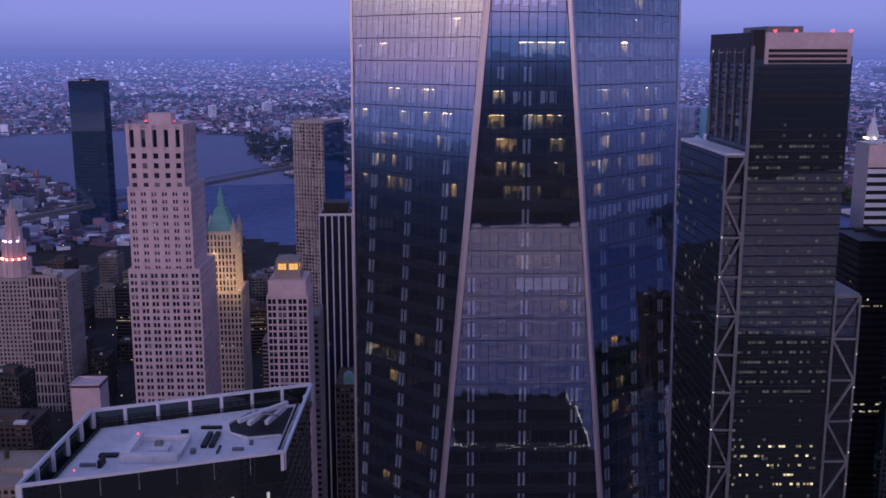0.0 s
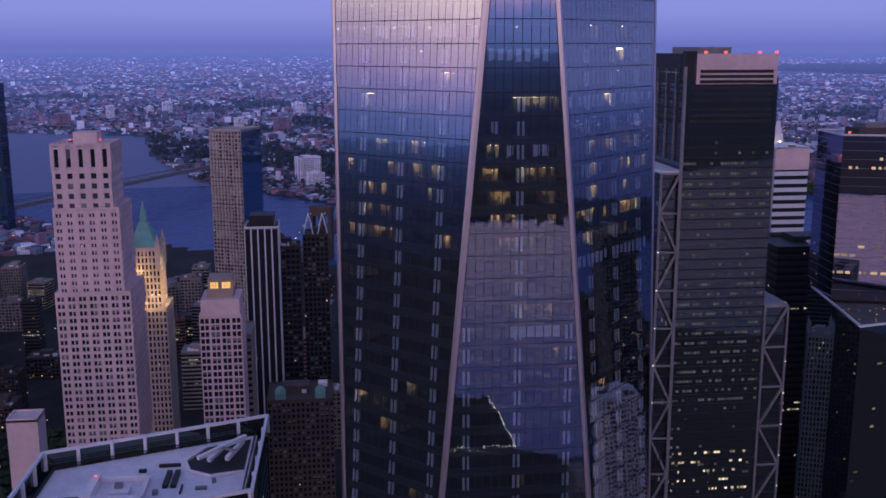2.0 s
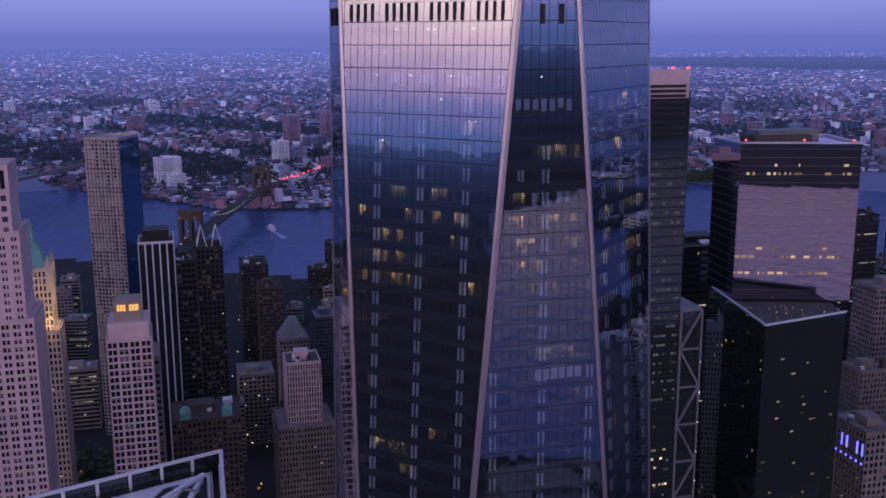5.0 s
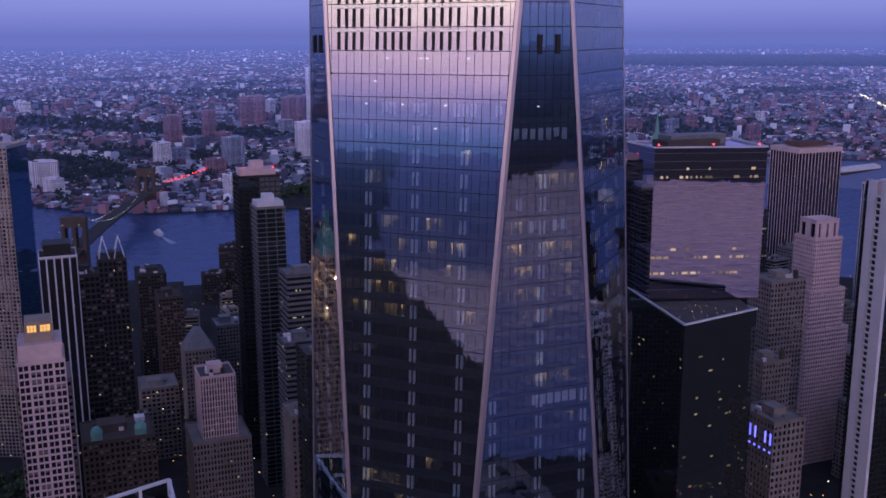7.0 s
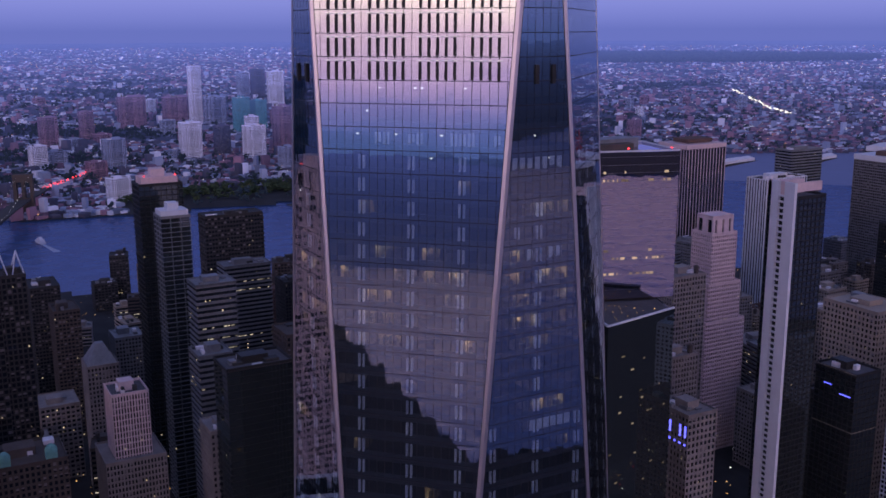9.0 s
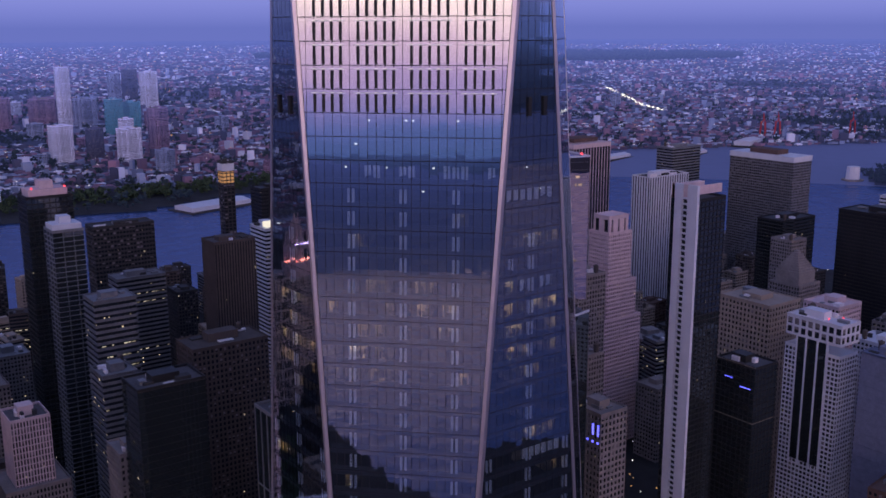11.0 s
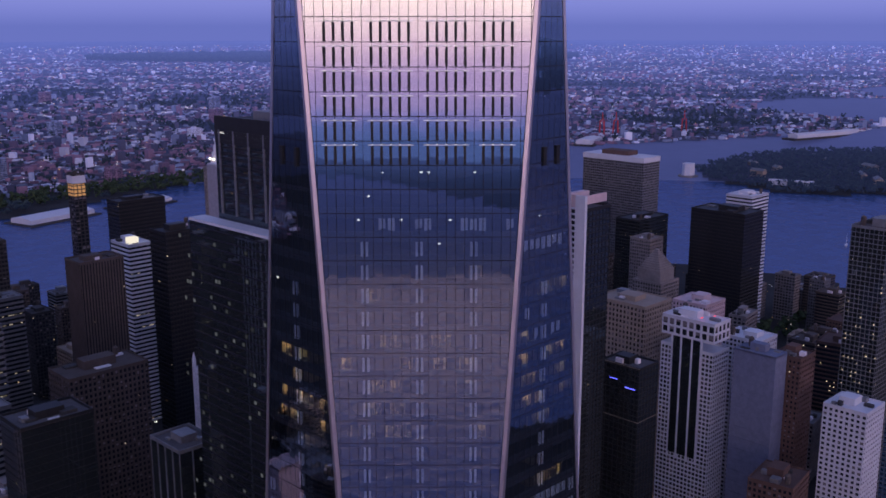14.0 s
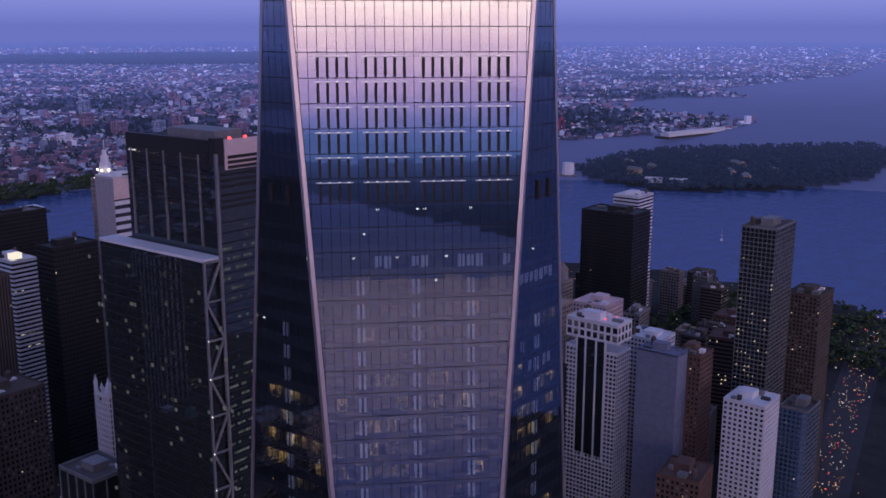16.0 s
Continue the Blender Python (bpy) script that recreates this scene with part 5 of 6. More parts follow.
for sx, sy, hh_ in ((-6.6, -6.6, 13), (6.6, -6.6, 10), (-6.6, 6.6, 12), (6.6, 6.6, 9), (0, -6.8, 7), (-6.8, 0, 8)):
    part("pinnacle", Boxes().box(sx - .9, sx + .9, sy - .9, sy + .9, 160, 160 + hh_ * .55).prism([(sx - 1, sy - 1, 160 + hh_ * .55), (sx + 1, sy - 1, 160 + hh_ * .55), (sx + 1, sy + 1, 160 + hh_ * .55), (sx - 1, sy + 1, 160 + hh_ * .55)], [(sx - .05, sy - .05, 160 + hh_), (sx + .05, sy - .05, 160 + hh_), (sx + .05, sy + .05, 160 + hh_), (sx - .05, sy + .05, 160 + hh_)]), WHITE_PANEL, gt)
block("dim_stone_block", "dim brown stone office block", 146, 455, 54, 30, 158, BRICK_BROWN, bay=3, storey=3.8, pier=1.3, spandrel=1.4, lit=0.01)
block("silver_office_block", "grey banded office block with a lit storey", 88, 506, 29, 24, 186, METAL_GREY, bay=0, storey=4, spandrel=1.9, depth=0.5, lit=0.05)
block("banded_low_tower", "grey banded tower with a lit storey", 66, 436, 22, 24, 158, METAL_GREY, bay=0, storey=3.8, spandrel=1.8, depth=0.4, lit=0.06)
d1 = block("dark_rooftop_tower", "dark slender tower with pale mechanical top", 80, 620, 34, 26, 242, METAL_BLACK, GLASS_DARK, bay=4, storey=4, pier=0.4, spandrel=0.8, depth=0.3, lit=0.01, plant=False)
part("pale_mechanical_top", Boxes().box(-14, 14, -10, 10, 242, 248).box(-5, 5, -6, 6, 248, 254), STONE_PINK, d1)
lamps(d1, [(-12, -11, 249), (12, -11, 249)], RED_LAMP, 0.5)
d2 = block("dark_glass_tower", "dark glass tower with stacked balconies and pale top", 76, 560, 22, 22, 226, METAL_GREY, GLASS_DARK, bay=7, storey=3.6, pier=0.3, spandrel=0.4, depth=0.6, lit=0.02, plant=False)
part("pale_mechanical_top", Boxes().box(-10, 10, -9, 9, 226, 231).box(-4, 4, -5, 5, 231, 236), WHITE_PANEL, d2)
pk = block("pink_pinstripe_tower", "stepped stone tower with pink-lit pinstripe piers", 10, 426, 22, 24, 146, STONE_PINK, bay=1.7, storey=3.8, pier=0.75, spandrel=0.5, lit=0.02)
block("", "", 10, 426, 36, 36, 106, STONE_GREY, bay=2, storey=3.8, pier=0.9, spandrel=1.2, lit=0.01, plant=False, parent=pk)
block("grey_stone_block", "grey stone office block with arched cornice", 54, 376, 20, 24, 132, STONE_GREY, bay=2.8, storey=3.8, pier=1.3, spandrel=1.4, lit=0.01)
cn = block("conical_roof_tower", "old stone tower with steep pyramid roof", 24, 604, 24, 26, 108, STONE_GREY, bay=2.6, storey=3.6, pier=1.2, spandrel=1.3, lit=0.02, plant=False)
part("steep_roof", Boxes().prism([(-11, -12, 109), (11, -12, 109), (11, 12, 109), (-11, 12, 109)], [(-3, -3, 124), (3, -3, 124), (3, 3, 124), (-3, 3, 124)]), METAL_GREY, cn)
dom = block("twin_domed_block", "broad old office block with twin copper domes", -52, 396, 40, 34, 128, BRICK_BROWN, bay=2.8, storey=3.7, pier=1.2, spandrel=1.3, lit=0.01)
for x in (-12, 12):
    dd_ = Boxes()
    for i in range(4):
        r0, r1 = 3.4 * math.cos(i * .39), 3.4 * math.cos((i + 1) * .39)
        dd_.prism([(x + r0 * math.cos(q * .785), -13 + r0 * math.sin(q * .785), 133 + 4 * math.sin(i * .39)) for q in range(8)], [(x + r1 * math.cos(q * .785), -13 + r1 * math.sin(q * .785), 133 + 4 * math.sin((i + 1) * .39)) for q in range(8)])
    dd_.box(x - 3, x + 3, -16, -10, 128, 133)
    part("copper_dome", dd_, COPPER, dom)
block("dark_round_block", "dark concrete apartment block near the river", 8, 795, 26, 40, 130, CONCRETE_DARK, bay=3, storey=3.4, pier=0.8, spandrel=1.4, lit=0.02)
block("dark_apartment_block", "dark brick apartment block", 18, 738, 22, 34, 120, BRICK_BROWN, bay=3, storey=3.4, pier=0.9, spandrel=1.4, lit=0.02)
block("riverside_slab", "wide dark riverside office slab", 196, 812, 58, 30, 172, CONCRETE_DARK, bay=0, storey=4, spandrel=2, depth=0.5, lit=0.01)
block("stone_office_block", "grey stone office block", 430, 404, 32, 26, 172, STONE_GREY, bay=2.8, storey=3.8, pier=1.2, spandrel=1.4, lit=0.02)
block("dark_glass_office", "dark green glass office tower", 470, 500, 34, 30, 206, METAL_BLACK, GLASS_DARK, bay=0, storey=4, spandrel=1.0, depth=0.3, lit=0.02)
bl = block("blue_lit_block", "old stone block with blue-lit upper windows", 299, 250, 22, 30, 139, STONE_GREY, bay=3, storey=4, pier=1.3, spandrel=1.4, lit=0.01)
bw = Boxes()
for i in range(7):
    y = -13.5 + i * 4.3
    bw.box(-11.25, -11.05, y, y + 1.4, 121, 122.2)
    if i % 3 != 2:
        bw.box(-11.25, -11.05, y, y + 1.2, 126, 133)
part("blue_window_lights", bw, BLUE_LAMP, bl)
block("grey_gothic_block", "grey gothic office block", 346, 312, 22, 20, 147, STONE_GREY, bay=2.4, storey=3.6, pier=1.2, spandrel=1.3, lit=0.01)
block("beige_office_block", "beige office block with lit grid", 626, 412, 52, 34, 116, STONE_BEIGE, bay=3.4, storey=3.9, pier=1.4, spandrel=1.4, lit=0.06)
dt = block("dark_terraced_block", "dark block with lit roof terrace", 424, 246, 30, 22, 128, METAL_BLACK, GLASS_DARK, bay=4, storey=4, pier=0.3, spandrel=0.5, depth=0.3, lit=0.01)
block("far_violet_slab", "far grey slab with horizontal bands", 1000, 800, 60, 30, 196, METAL_GREY, bay=0, storey=4, spandrel=2, depth=0.5, lit=0.01)
# blocks behind the camera, seen only mirrored in the glass
block("riverside_office_block", "dark stepped riverside office block", -60, -330, 70, 60, 92, STONE_GREY, bay=4, storey=4, pier=1.0, spandrel=1.6, lit=0.03)
block("riverside_office_block", "dark riverside office block with domed roof", 120, -320, 60, 60, 120, STONE_GREY, bay=4, storey=4, pier=1.0, spandrel=1.6, lit=0.03)
block("riverside_glass_block", "dark riverside glass office block", -260, -330, 80, 50, 74, METAL_GREY, GLASS_DARK, bay=4, storey=4, pier=0.4, spandrel=1.0, lit=0.03)

block("post_office_block", "low pale-roofed stone post office block", -276, 402, 50, 56, 66, STONE_BEIGE, bay=4, storey=4.4, pier=1.6, spandrel=1.6, lit=0.02, roof=ROOF_PALE)
block("low_pale_roofed_block", "low brick block with blue-grey roof among trees", -330, 520, 44, 36, 56, BRICK_BROWN, bay=4, storey=4, pier=1.4, spandrel=1.6, lit=0.03, roof=ROOF_PALE)

# ---- low city blocks ----
FILL = random.Random(77)
TAKEN = [(o.location.x, o.location.y, 34) for o in scene.objects if o.parent is None and o.type == "EMPTY"] + [(0, 0, 90), (60, 110, 60), (-84, 62, 60), (150, 230, 75), (230, 240, 60)]
made = 0
tries = 0
while made < 230 and tries < 4000:
    tries += 1
    x, y = FILL.uniform(-520, 1150), FILL.uniform(60, 1180)
    if not within(MANHATTAN, x, y + 40) or not within(MANHATTAN, x + 40, y):
        continue
    if x > 240 and abs(y - 22 - (x - 260) * 0.19) < 46:             # the avenue
        continue
    if -330 < x < -90 and 430 < y < 660 or x > 950 and y < 330:      # the park and the waterfront green
        continue
    w, d = FILL.uniform(16, 34), FILL.uniform(16, 34)
    if any(math.hypot(x - a, y - b) < r + max(w, d) * 0.35 for a, b, r in TAKEN):
        continue
    TAKEN.append((x, y, max(w, d) * 0.6))
    hmax = 115 if 250 < x < 900 and y < 900 else 75
    h = FILL.uniform(22, hmax)
    m = FILL.choice((STONE_GREY, STONE_BEIGE, BRICK_BROWN, BRICK_RED, CONCRETE_DARK, METAL_GREY))
    b = block("city_block", FILL.choice(("dim mid-rise office block with roof plant", "dark brick mid-rise block with flat roof")), x, y, w, d, h, m, bay=FILL.choice((3.2, 4.0, 0)), storey=3.8, pier=1.2, spandrel=1.5, lit=0.05, rot=FILL.choice((0, 0, 8, -12)))
    tagged(b, group="low city blocks")
    made += 1

# ---- street lamps, car lights and trees ----
lights = {WHITE_LAMP: Boxes(), AMBER_LAMP: Boxes(), RED_LAMP: Boxes()}
for i in range(2600):
    x, y = FILL.uniform(-500, 1250), FILL.uniform(40, 1250)
    if not within(MANHATTAN, x, y) or (abs(x) < 40 and abs(y) < 40):
        continue
    m = FILL.choice((WHITE_LAMP, AMBER_LAMP, AMBER_LAMP))
    r = FILL.uniform(0.15, 0.38)
    lights[m].box(x - r, x + r, y - r, y + r, 10, 10 + 2 * r)
for i in range(420):                         # the broad riverside avenue
    x = FILL.uniform(260, 1150)
    y = 22 + (x - 260) * 0.19 + FILL.uniform(-13, 13)
    m = FILL.choice((WHITE_LAMP, WHITE_LAMP, WHITE_LAMP, AMBER_LAMP, AMBER_LAMP, AMBER_LAMP, RED_LAMP))
    lights[m].box(x - .22, x + .22, y - .18, y + .18, 3.2, 3.6)
for m, bx in lights.items():
    part("street_lights", bx, m, None, "scattered street and car lights", "stuff")["category"] = "lights"
road = Boxes().prism([(200, -10, 2.6), (1180, 176, 2.6), (1180, 216, 2.6), (200, 30, 2.6)], [(200, -10, 2.7), (1180, 176, 2.7), (1180, 216, 2.7), (200, 30, 2.7)])
part("road", road, ASPHALT, None, "dark asphalt riverside avenue", "structure")


def woods(name, label, spots, size, leaf=LEAF):
    bx = Boxes()
    rnd = random.Random(len(spots))
    for x, y in spots:
        px, py, pz, k = far(x, y, 2)
        h = rnd.uniform(0.7, 1.2) * size * k
        for _ in range(9):
            a, q = rnd.uniform(0, 6.28), rnd.uniform(0, 0.55) * h
            bx.blob(px + q * math.cos(a), py + q * math.sin(a), pz + h * rnd.uniform(0.35, 0.95), h * rnd.uniform(0.13, 0.26), h * rnd.uniform(0.12, 0.22))
    part(name, bx, leaf, None, label, "stuff")["category"] = "trees"


pier = Boxes()
for i in range(34):
    for x, y in ((5 + i * 3.4, -642), (6, -642 - i * 4.0), (119, -642 - i * 4.0)):
        pier.box(x - .45, x + .45, y - .45, y + .45, 6, 7)
part("pier_lights", pier, WHITE_LAMP, None, "strings of white lamps along a river pier", "stuff")["category"] = "lights"
woods("park_trees", "dark leafy park trees", [(FILL.uniform(-320, -95), FILL.uniform(440, 650)) for _ in range(260)], 15)
woods("square_trees", "dark leafy trees between the towers", [(FILL.uniform(-240, -120), FILL.uniform(160, 250)) for _ in range(120)], 14)
woods("waterfront_trees", "dark waterfront park trees", [(FILL.uniform(960, 1230), FILL.uniform(60, 420)) for _ in range(320)], 15)
spots = []
while len(spots) < 2200:
    p = (FILL.uniform(1990, 3260), FILL.uniform(549, 1280))
    if within(ISLAND, p[0], p[1]):
        spots.append(p)
# the island canopy gets a little painted blue haze
woods("island_trees", "dark wooded island canopy", spots, 15, paint_haze(material("island_foliage", (0.014, 0.026, 0.018), 0.95, 0, 0.5, 0.03, 0, 0.5, True), low=0.05))
woods("promenade_trees", "dark band of trees along the far shore", [(FILL.uniform(300, 1600), FILL.uniform(1930, 2090)) for _ in range(700)], 16)

# ---- island buildings ----
isl = thing("island_terminal", 2110, 930, 2.5, 20, "low white ferry terminal on the island shore", "terminal")
part("hall", Boxes().box(-9, 9, -50, 50, 0, 10), WHITE_PANEL, isl)
part("arched_roof", Boxes().box(-10, 10, -51, 51, 10, 12), ROOF_PALE, isl)
ISLE = random.Random(31)
for _ in range(16):
    hx_, hy_ = ISLE.uniform(2150, 3050), ISLE.uniform(690, 1180)
    if within(ISLAND, hx_, hy_) and within(ISLAND, hx_ - 60, hy_ - 60):
        lodge = thing("island_house", hx_, hy_, 2.5, ISLE.uniform(0, 90), "pale low house among the island trees", "house", "island houses")
        hw, hd, hh_ = ISLE.uniform(9, 26), ISLE.uniform(6, 10), ISLE.uniform(12, 19)
        part("wall", Boxes().box(-hw, hw, -hd, hd, 0, hh_), STONE_BEIGE, lodge)
        part("roof", Boxes().prism([(-hw - 1, -hd - 1, hh_), (hw + 1, -hd - 1, hh_), (hw + 1, hd + 1, hh_), (-hw - 1, hd + 1, hh_)], [(-hw, -.5, hh_ + 5), (hw, -.5, hh_ + 5), (hw, .5, hh_ + 5), (-hw, .5, hh_ + 5)]), METAL_GREY, lodge)
fort = thing("vent_tower", 2080, 1190, 0, 0, "pale octagonal ventilation tower standing in the water", "tower")
part("shaft", Boxes().prism([(17 * math.cos(i * .785), 17 * math.sin(i * .785), 0) for i in range(8)], [(15 * math.cos(i * .785), 15 * math.sin(i * .785), 34) for i in range(8)]), WHITE_PANEL, fort)
part("pier_base", Boxes().prism([(26 * math.cos(i * .785), 26 * math.sin(i * .785), -1) for i in range(8)], [(26 * math.cos(i * .785), 26 * math.sin(i * .785), 4) for i in range(8)]), STONE_GREY, fort)

# ---- suspension bridge with stone towers ----
T1, T2 = Vector((-43, 1404, 0)), Vector((114, 1934, 0))
ax = (T2 - T1).normalized()
side = Vector((ax.y, -ax.x, 0))
sb_ = thing("suspension_bridge", T1.x, T1.y, 0, 0, "old stone-towered suspension bridge with lit cables", "bridge")
for T in (T1, T2):
    o = T - T1
    for piece, u0, u1, z0, z1 in (("stone_pier", -18, -12.5, 38, 70), ("stone_pier", -3, 3, 38, 70), ("stone_pier", 12.5, 18, 38, 70), ("stone_arch", -18, 18, 70, 82), ("stone_base", -18, 18, 0, 38), ("stone_cornice", -19, 19, 82, 85)):
        tw = Boxes()
        c = [o + side * u + ax * v for u, v in ((u0, -8), (u1, -8), (u1, 8), (u0, 8))]
        tw.prism([p + Vector((0, 0, z0)) for p in c][::-1], [p + Vector((0, 0, z1)) for p in c][::-1])
        part(piece, tw, BRICK_BROWN, sb_)
dk_ = Boxes()
pts = [-220, 0, 140, 276, 410, 553, 780]
zs = [26, 36, 40, 41, 40, 36, 24]
for (a, za), (b, zb_) in zip(zip(pts, zs), list(zip(pts, zs))[1:]):
    c0, c1 = ax * a, ax * b
    lo = [c0 - side * 13, c0 + side * 13, c1 + side * 13, c1 - side * 13]
    dk_.prism([p + Vector((0, 0, z - 3)) for p, z in zip(lo, (za, za, zb_, zb_))][::-1], [p + Vector((0, 0, z)) for p, z in zip(lo, (za, za, zb_, zb_))][::-1])
part("deck", dk_, CONCRETE_DARK, sb_)
for s in (-12, 12):
    cb, bulbs = Boxes(), Boxes()
    last = None
    for i in range(101):
        a = -220 + i * 10
        if a < 0:
            z = 30 + 53 * ((a + 220) / 220) ** 1.6
        elif a <= 553:
            z = 43 + 40 * ((a - 276.5) / 276.5) ** 2
        else:
            z = max(28, 83 - 55 * ((a - 553) / 227) ** 0.8)
        p = ax * a + side * s + Vector((0, 0, z))
        if last is not None:
            cb.bar(last, p, 0.3)
        if i % 2 == 0:
            bulbs.box(p.x - .45, p.x + .45, p.y - .45, p.y + .45, z, z + .9)
        if 0 < a < 553 and i % 2:
            cb.bar(p, ax * a + side * s + Vector((0, 0, 40)), 0.12)
        last = p
    part("main_cable", cb, CONCRETE_DARK, sb_)
    part("cable_lamps", bulbs, WHITE_LAMP, sb_, kind="stuff")
# the long steel bridge upstream
mb = thing("steel_bridge", -980, 1500, 0, 0, "long low steel river bridge in the distance", "bridge")
M1, M2 = Vector((180, -180, 44)), Vector((700, 920, 44))
part("deck", Boxes().bar(M1, M2, 4), METAL_GREY, mb)
tr = Boxes()
for i in range(60):
    p, q = M1.lerp(M2, i / 60), M1.lerp(M2, (i + 1) / 60)
    tr.bar(p + Vector((0, 0, 5 if i % 2 else 12)), q + Vector((0, 0, 12 if i % 2 else 5)), 0.6)
tr.bar(M1 + Vector((0, 0, 12)), M2 + Vector((0, 0, 12)), 0.7)
part("truss", tr, METAL_GREY, mb)

# ---- boats ----
for x, y, rot, s, lab in ((104, 1650, 100, 1.3, "white river ferry with a foaming wake"), (1560, 560, 20, 0.6, "small white sailing boat")):
    boat = thing("boat", x, y, 0, rot, lab, "boat")
    part("hull", Boxes().prism([(-12 * s, -3 * s, 0), (10 * s, -3 * s, 0), (14 * s, 0, 0), (10 * s, 3 * s, 0), (-12 * s, 3 * s, 0)], [(-13 * s, -4 * s, 3 * s), (11 * s, -4 * s, 3 * s), (17 * s, 0, 3 * s), (11 * s, 4 * s, 3 * s), (-13 * s, 4 * s, 3 * s)]), WHITE_PANEL, boat)
    if s > 1:
        part("cabin", Boxes().box(-10 * s, 6 * s, -3 * s, 3 * s, 3 * s, 6 * s).box(-4 * s, 4 * s, -2 * s, 2 * s, 6 * s, 8 * s), WHITE_PANEL, boat)
        part("wake", Boxes().prism([(-90, -6, .05), (-14, -2, .05), (-14, 2, .05), (-90, 6, .05)], [(-90, -6, .15), (-14, -2, .15), (-14, 2, .15), (-90, 6, .15)]), material("foam", (0.35, 0.38, 0.48), 0.6), boat)
    else:
        part("sail", Boxes().prism([(-5, -.1, 3), (7, -.1, 3), (7, .1, 3), (-5, .1, 3)], [(0.9, -.05, 22), (1.1, -.05, 22), (1.1, .05, 22), (0.9, .05, 22)]), WHITE_PANEL, boat)

# ---- the far borough: thousands of roofs, some towers, lights ----
roofs = Boxes()
glints = {WHITE_LAMP: Boxes(), AMBER_LAMP: Boxes()}
FAR = random.Random(3)


def far_box(bx, x, y, w, d, h, mat):
    px, py, pz, k = far(x, y, 2)
    a = FAR.choice((0.35, 0.35, 0.9, 0.1))
    c, s = math.cos(a) * k / 2, math.sin(a) * k / 2
    ring = [(px + (u * w) * c - (v * d) * s, py + (u * w) * s + (v * d) * c) for u, v in ((-1, -1), (1, -1), (1, 1), (-1, 1))]
    bx.prism([(u, v, pz) for u, v in ring], [(u, v, pz + h * k) for u, v in ring], mat)


def patch(x, y):
    """Broad uneven patches: parks and yards below zero, dense streets above."""
    return math.sin(x / 410 + 1.3 * math.sin(y / 530)) * math.sin(y / 370 + 1.1 * math.sin(x / 610)) + 0.35 * math.sin(x / 97 + y / 143)


count, GREENS = 0, []
while count < 62000:
    ang = radians(FAR.uniform(-32, 84))
    d = 1700 * (24000 / 1700) ** (FAR.random() ** 0.85)
    x, y = HUB[0] + d * math.sin(ang), HUB[1] + d * math.cos(ang)
    inland = within(BROOKLYN, x, y)
    if not inland and not (within(MANHATTAN, x, y) and y > 1250):
        continue
    if inland and y < 2080 and 300 < x < 1600:
        continue
    lot = patch(x, y)
    if inland and lot < -0.42 and FAR.random() < 0.85:
        if len(GREENS) < 5200 and d < 9000:
            GREENS.append((x, y))
        continue
    count += 1
    grow = 1 + d / 12000
    big = FAR.random()
    w, dd2 = FAR.uniform(7, 20) * grow, FAR.uniform(6, 18) * grow
    h = FAR.uniform(4, 10) if big < 0.955 else FAR.uniform(14, 34)
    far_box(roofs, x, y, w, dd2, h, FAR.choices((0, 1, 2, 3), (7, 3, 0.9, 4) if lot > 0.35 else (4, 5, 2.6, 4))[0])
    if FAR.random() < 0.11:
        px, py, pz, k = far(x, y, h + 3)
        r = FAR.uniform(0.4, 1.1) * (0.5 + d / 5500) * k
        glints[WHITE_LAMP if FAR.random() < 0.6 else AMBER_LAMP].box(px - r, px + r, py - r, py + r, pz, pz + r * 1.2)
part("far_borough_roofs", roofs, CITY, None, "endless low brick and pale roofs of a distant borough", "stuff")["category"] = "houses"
for m, bx in glints.items():
    part("far_borough_lights", bx, m, None, "tiny scattered lights of a distant borough", "stuff")["category"] = "lights"
clumps = []
while len(clumps) < 3200:
    ang, d = radians(FAR.uniform(-32, 84)), FAR.uniform(1900, 7000)
    x, y = HUB[0] + d * math.sin(ang), HUB[1] + d * math.cos(ang)
    if within(BROOKLYN, x, y):
        clumps.append((x, y))
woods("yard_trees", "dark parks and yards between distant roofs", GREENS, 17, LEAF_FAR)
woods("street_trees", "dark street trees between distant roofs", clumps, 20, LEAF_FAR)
hill = []
while len(hill) < 4200:
    ang, d = radians(FAR.uniform(25, 52)), FAR.uniform(10800, 15000)
    if abs(d - 12800) < 1900 * math.sin((math.degrees(ang) - 25) / 27 * math.pi) ** 0.5:
        hill.append((HUB[0] + d * math.sin(ang), HUB[1] + d * math.cos(ang)))
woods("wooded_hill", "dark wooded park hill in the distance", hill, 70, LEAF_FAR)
# teal tower glass with distance haze painted in as emission
FAR_TEAL = paint_haze(material("hazy_teal_glass", (0.08, 0.30, 0.32), 0.3, 0, 0.2, 0.02), low=0.02)


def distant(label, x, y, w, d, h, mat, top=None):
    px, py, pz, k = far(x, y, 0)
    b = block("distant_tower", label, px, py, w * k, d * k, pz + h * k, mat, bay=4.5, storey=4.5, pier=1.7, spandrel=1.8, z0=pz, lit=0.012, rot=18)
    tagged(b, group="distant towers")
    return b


distant("distant dark brick apartment tower", 319, 3142, 52, 30, 100, CITY[0])
distant("distant dark brick apartment tower", 457, 3286, 40, 30, 102, CITY[0])
distant("distant grey stone apartment tower", 404, 2548, 52, 34, 82, CITY[1])
distant("distant pale pink apartment tower", 641, 2676, 52, 40, 105, CITY[2])
distant("distant dark concrete tower with pale side", 738, 2693, 40, 30, 90, CITY[3])
distant("distant pale stepped stone tower", 799, 2583, 54, 40, 96, CITY[2])
distant("distant pale stone tower top", 812, 2640, 30, 30, 117, CITY[2])
distant("distant tall pale tower", 941, 3737, 40, 36, 226, CITY[2])
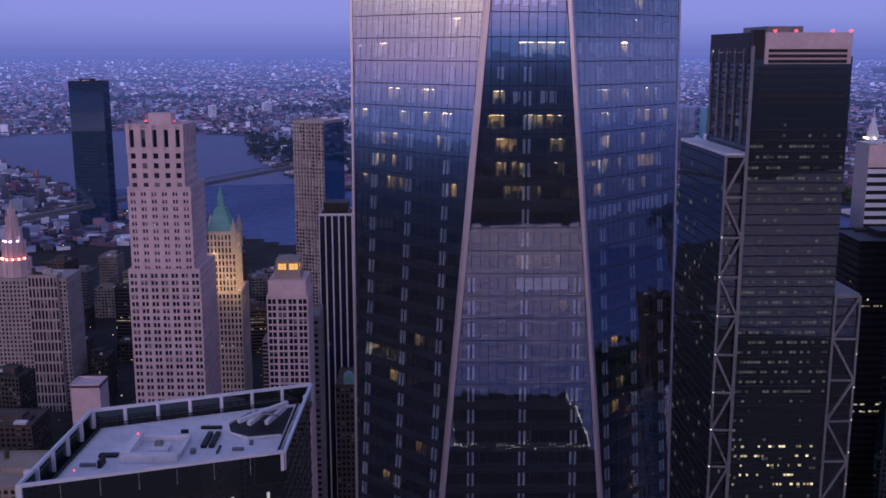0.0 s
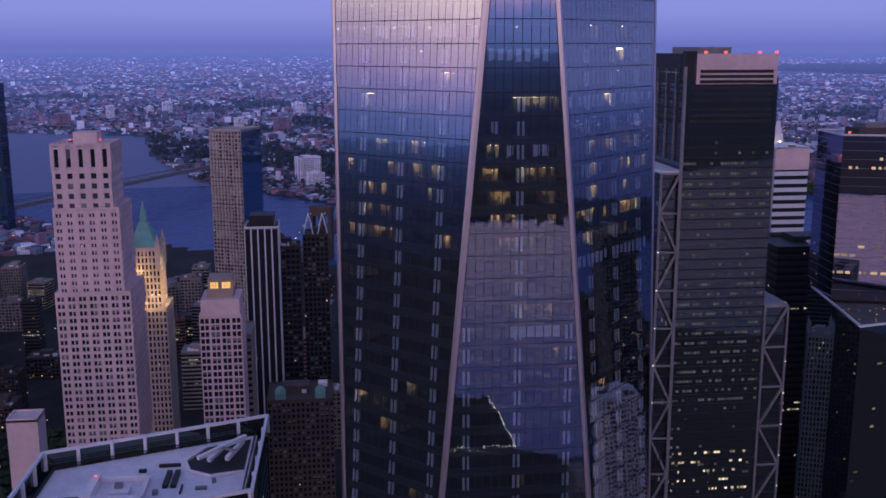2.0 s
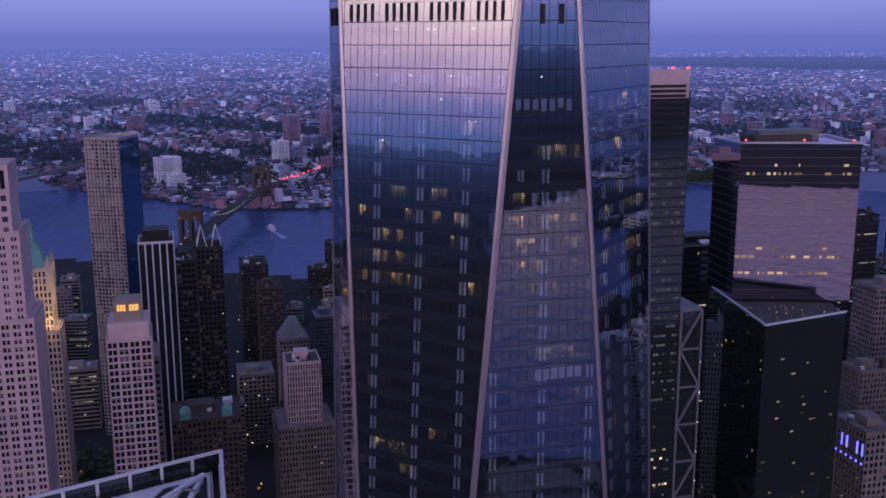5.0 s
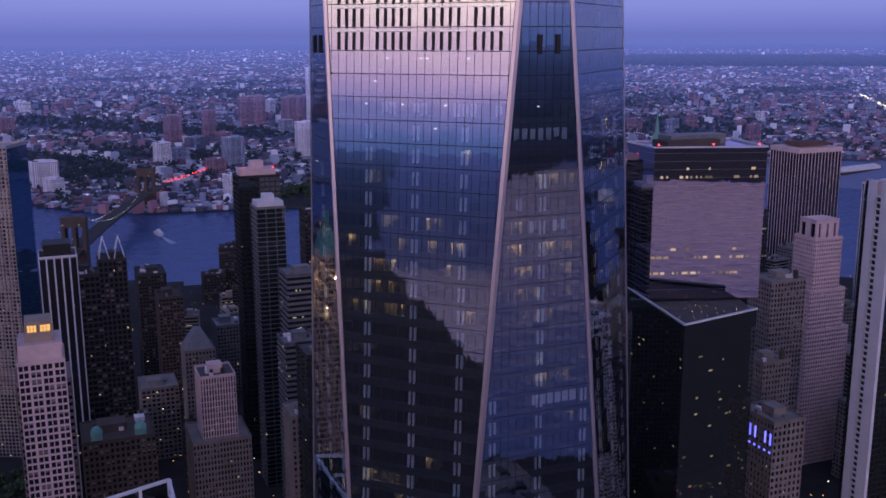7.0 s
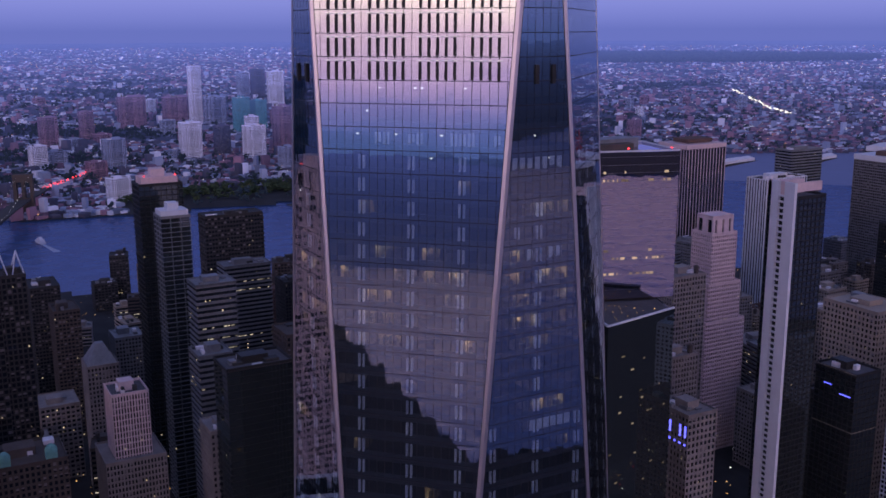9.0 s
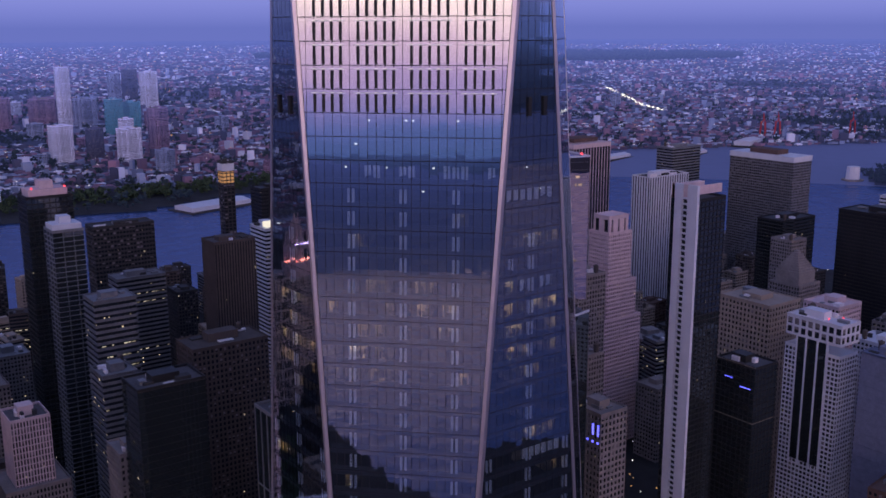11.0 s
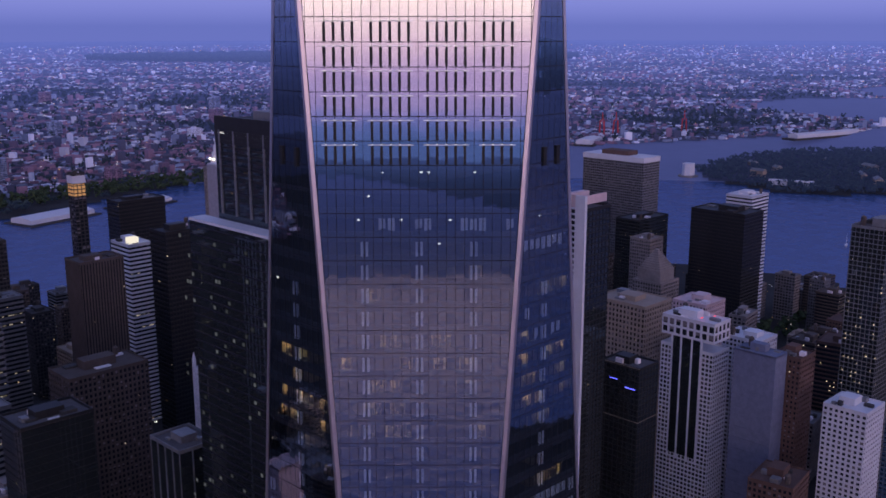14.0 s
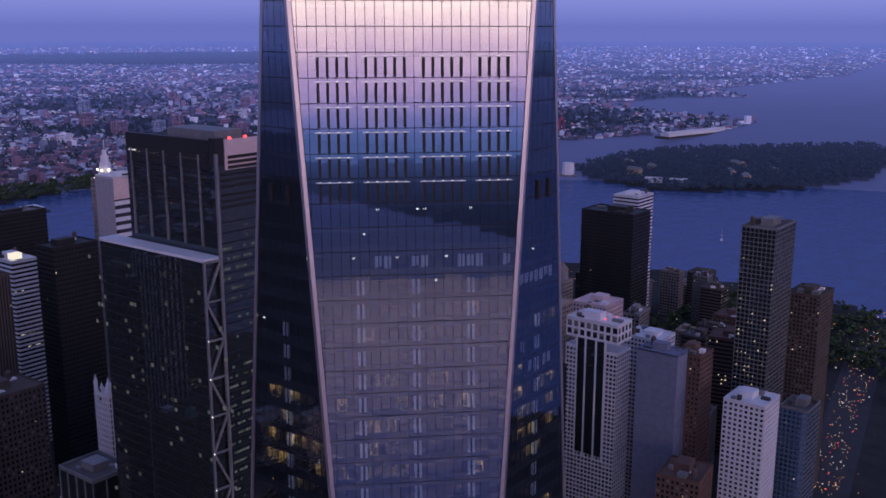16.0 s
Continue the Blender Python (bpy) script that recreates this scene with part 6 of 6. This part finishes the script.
distant("distant broad red brick housing block", 918, 3891, 140, 40, 102, CITY[0])
distant("distant broad red brick housing block", 699, 3751, 100, 40, 117, CITY[0])
distant("distant grey office tower with lit top", 1006, 3697, 72, 50, 110, CITY[1])
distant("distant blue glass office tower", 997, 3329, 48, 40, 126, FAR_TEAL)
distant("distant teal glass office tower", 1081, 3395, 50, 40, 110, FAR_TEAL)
distant("distant grey slab tower", 1540, 5030, 56, 40, 143, CITY[1])
distant("distant dark glass tower", 1642, 5094, 70, 40, 160, CITY[3])
distant("distant tall white tower", 1495, 4385, 62, 50, 172, CITY[2])
distant("distant dark brown office tower", 925, 2699, 44, 40, 138, CITY[0])
distant("white waterfront office block", 312, 2026, 44, 30, 52, CITY[2])
distant("white stepped waterfront apartment block", -80, 2350, 60, 34, 62, CITY[2])
DOWNTOWN = random.Random(8)
for i in range(70):
    a, d = radians(DOWNTOWN.uniform(-30, 46)), DOWNTOWN.uniform(2300, 5500)
    x, y = HUB[0] + d * math.sin(a), HUB[1] + d * math.cos(a)
    if within(BROOKLYN, x, y) and within(BROOKLYN, x - 60, y - 60):
        distant(DOWNTOWN.choice(("distant brick housing block", "distant pale apartment block above the roofs")), x, y, DOWNTOWN.uniform(22, 60), DOWNTOWN.uniform(20, 36), DOWNTOWN.uniform(28, 66), DOWNTOWN.choice((CITY[0], CITY[0], CITY[1], CITY[2])))

# ---- far shore: expressway lights, piers, cranes, sheds ----
lane, tail = Boxes(), Boxes()
way_ = [(4124, 4086), (3750, 3600), (3467, 3237), (3266, 2978), (3120, 2734)]
for (ax_, ay_), (bx_, by_) in zip(way_, way_[1:]):
    for i in range(26):
        x, y = ax_ + (bx_ - ax_) * i / 26 + FAR.uniform(-14, 14), ay_ + (by_ - ay_) * i / 26
        px, py, pz, k = far(x, y, 20)
        lane.box(px - 1.6, px + 1.6, py - 1.6, py + 1.6, pz, pz + 2.4)
for i in range(110):                                  # bridge approach traffic
    a = FAR.uniform(600, 1050)
    p = T1 + ax * a + side * FAR.uniform(-9, 9) + side * max(0, a - 800) * 0.25
    tail.box(p.x - .7, p.x + .7, p.y - .7, p.y + .7, 22, 23.2)
part("expressway_lights", lane, WHITE_LAMP, None, "curving line of expressway lights far off", "stuff")["category"] = "lights"
part("tail_lights", tail, RED_LAMP, None, "red tail lights on the bridge approach", "stuff")["category"] = "lights"
for x, y, w, d, h, rot in ((700, 1780, 150, 60, 9, 14), (900, 1800, 130, 50, 7, 14), (3300, 1360, 430, 40, 12, -14), (2500, 1820, 120, 50, 14, 20), (1900, 1830, 160, 40, 8, 10), (2150, 1760, 150, 40, 8, 10)):
    px, py, pz, k = far(x, y, 0)
    shed = thing("pier_shed", px, py, pz, rot, "long low pale pier shed standing on the shore", "shed")
    part("quay", Boxes().box(-w * .55 * k, w * .55 * k, -d * .7 * k, d * .7 * k, -3, 2.6), CONCRETE_DARK, shed)
    part("hall", Boxes().box(-w / 2 * k, w / 2 * k, -d / 2 * k, d / 2 * k, 2.6, h * k + 2), WHITE_PANEL, shed)
    part("roof", Boxes().prism([(-w / 2 * k, -d / 2 * k, h * k + 2), (w / 2 * k, -d / 2 * k, h * k + 2), (w / 2 * k, d / 2 * k, h * k + 2), (-w / 2 * k, d / 2 * k, h * k + 2)], [(-w / 2 * k, -1, h * k + 6), (w / 2 * k, -1, h * k + 6), (w / 2 * k, 1, h * k + 6), (-w / 2 * k, 1, h * k + 6)]), WHITE_PANEL, shed)
for x, y in ((2751, 1953), (2800, 1930), (3016, 1787)):
    px, py, pz, k = far(x, y, 0)
    crane = thing("dock_crane", px, py, pz, 30, "red steel dock crane", "crane")
    legs = Boxes()
    for u, v in ((-9, -8), (9, -8), (9, 8), (-9, 8)):
        part("leg", Boxes().bar((u, v, 0), (u * .7, v * .7, 44), 1.3), CRANE_RED, crane)
    part("boom", Boxes().bar((-40, 0, 46), (40, 0, 46), 1.6).bar((0, 0, 46), (6, 0, 70), 1.2).bar((6, 0, 70), (38, 0, 47), .6), CRANE_RED, crane)
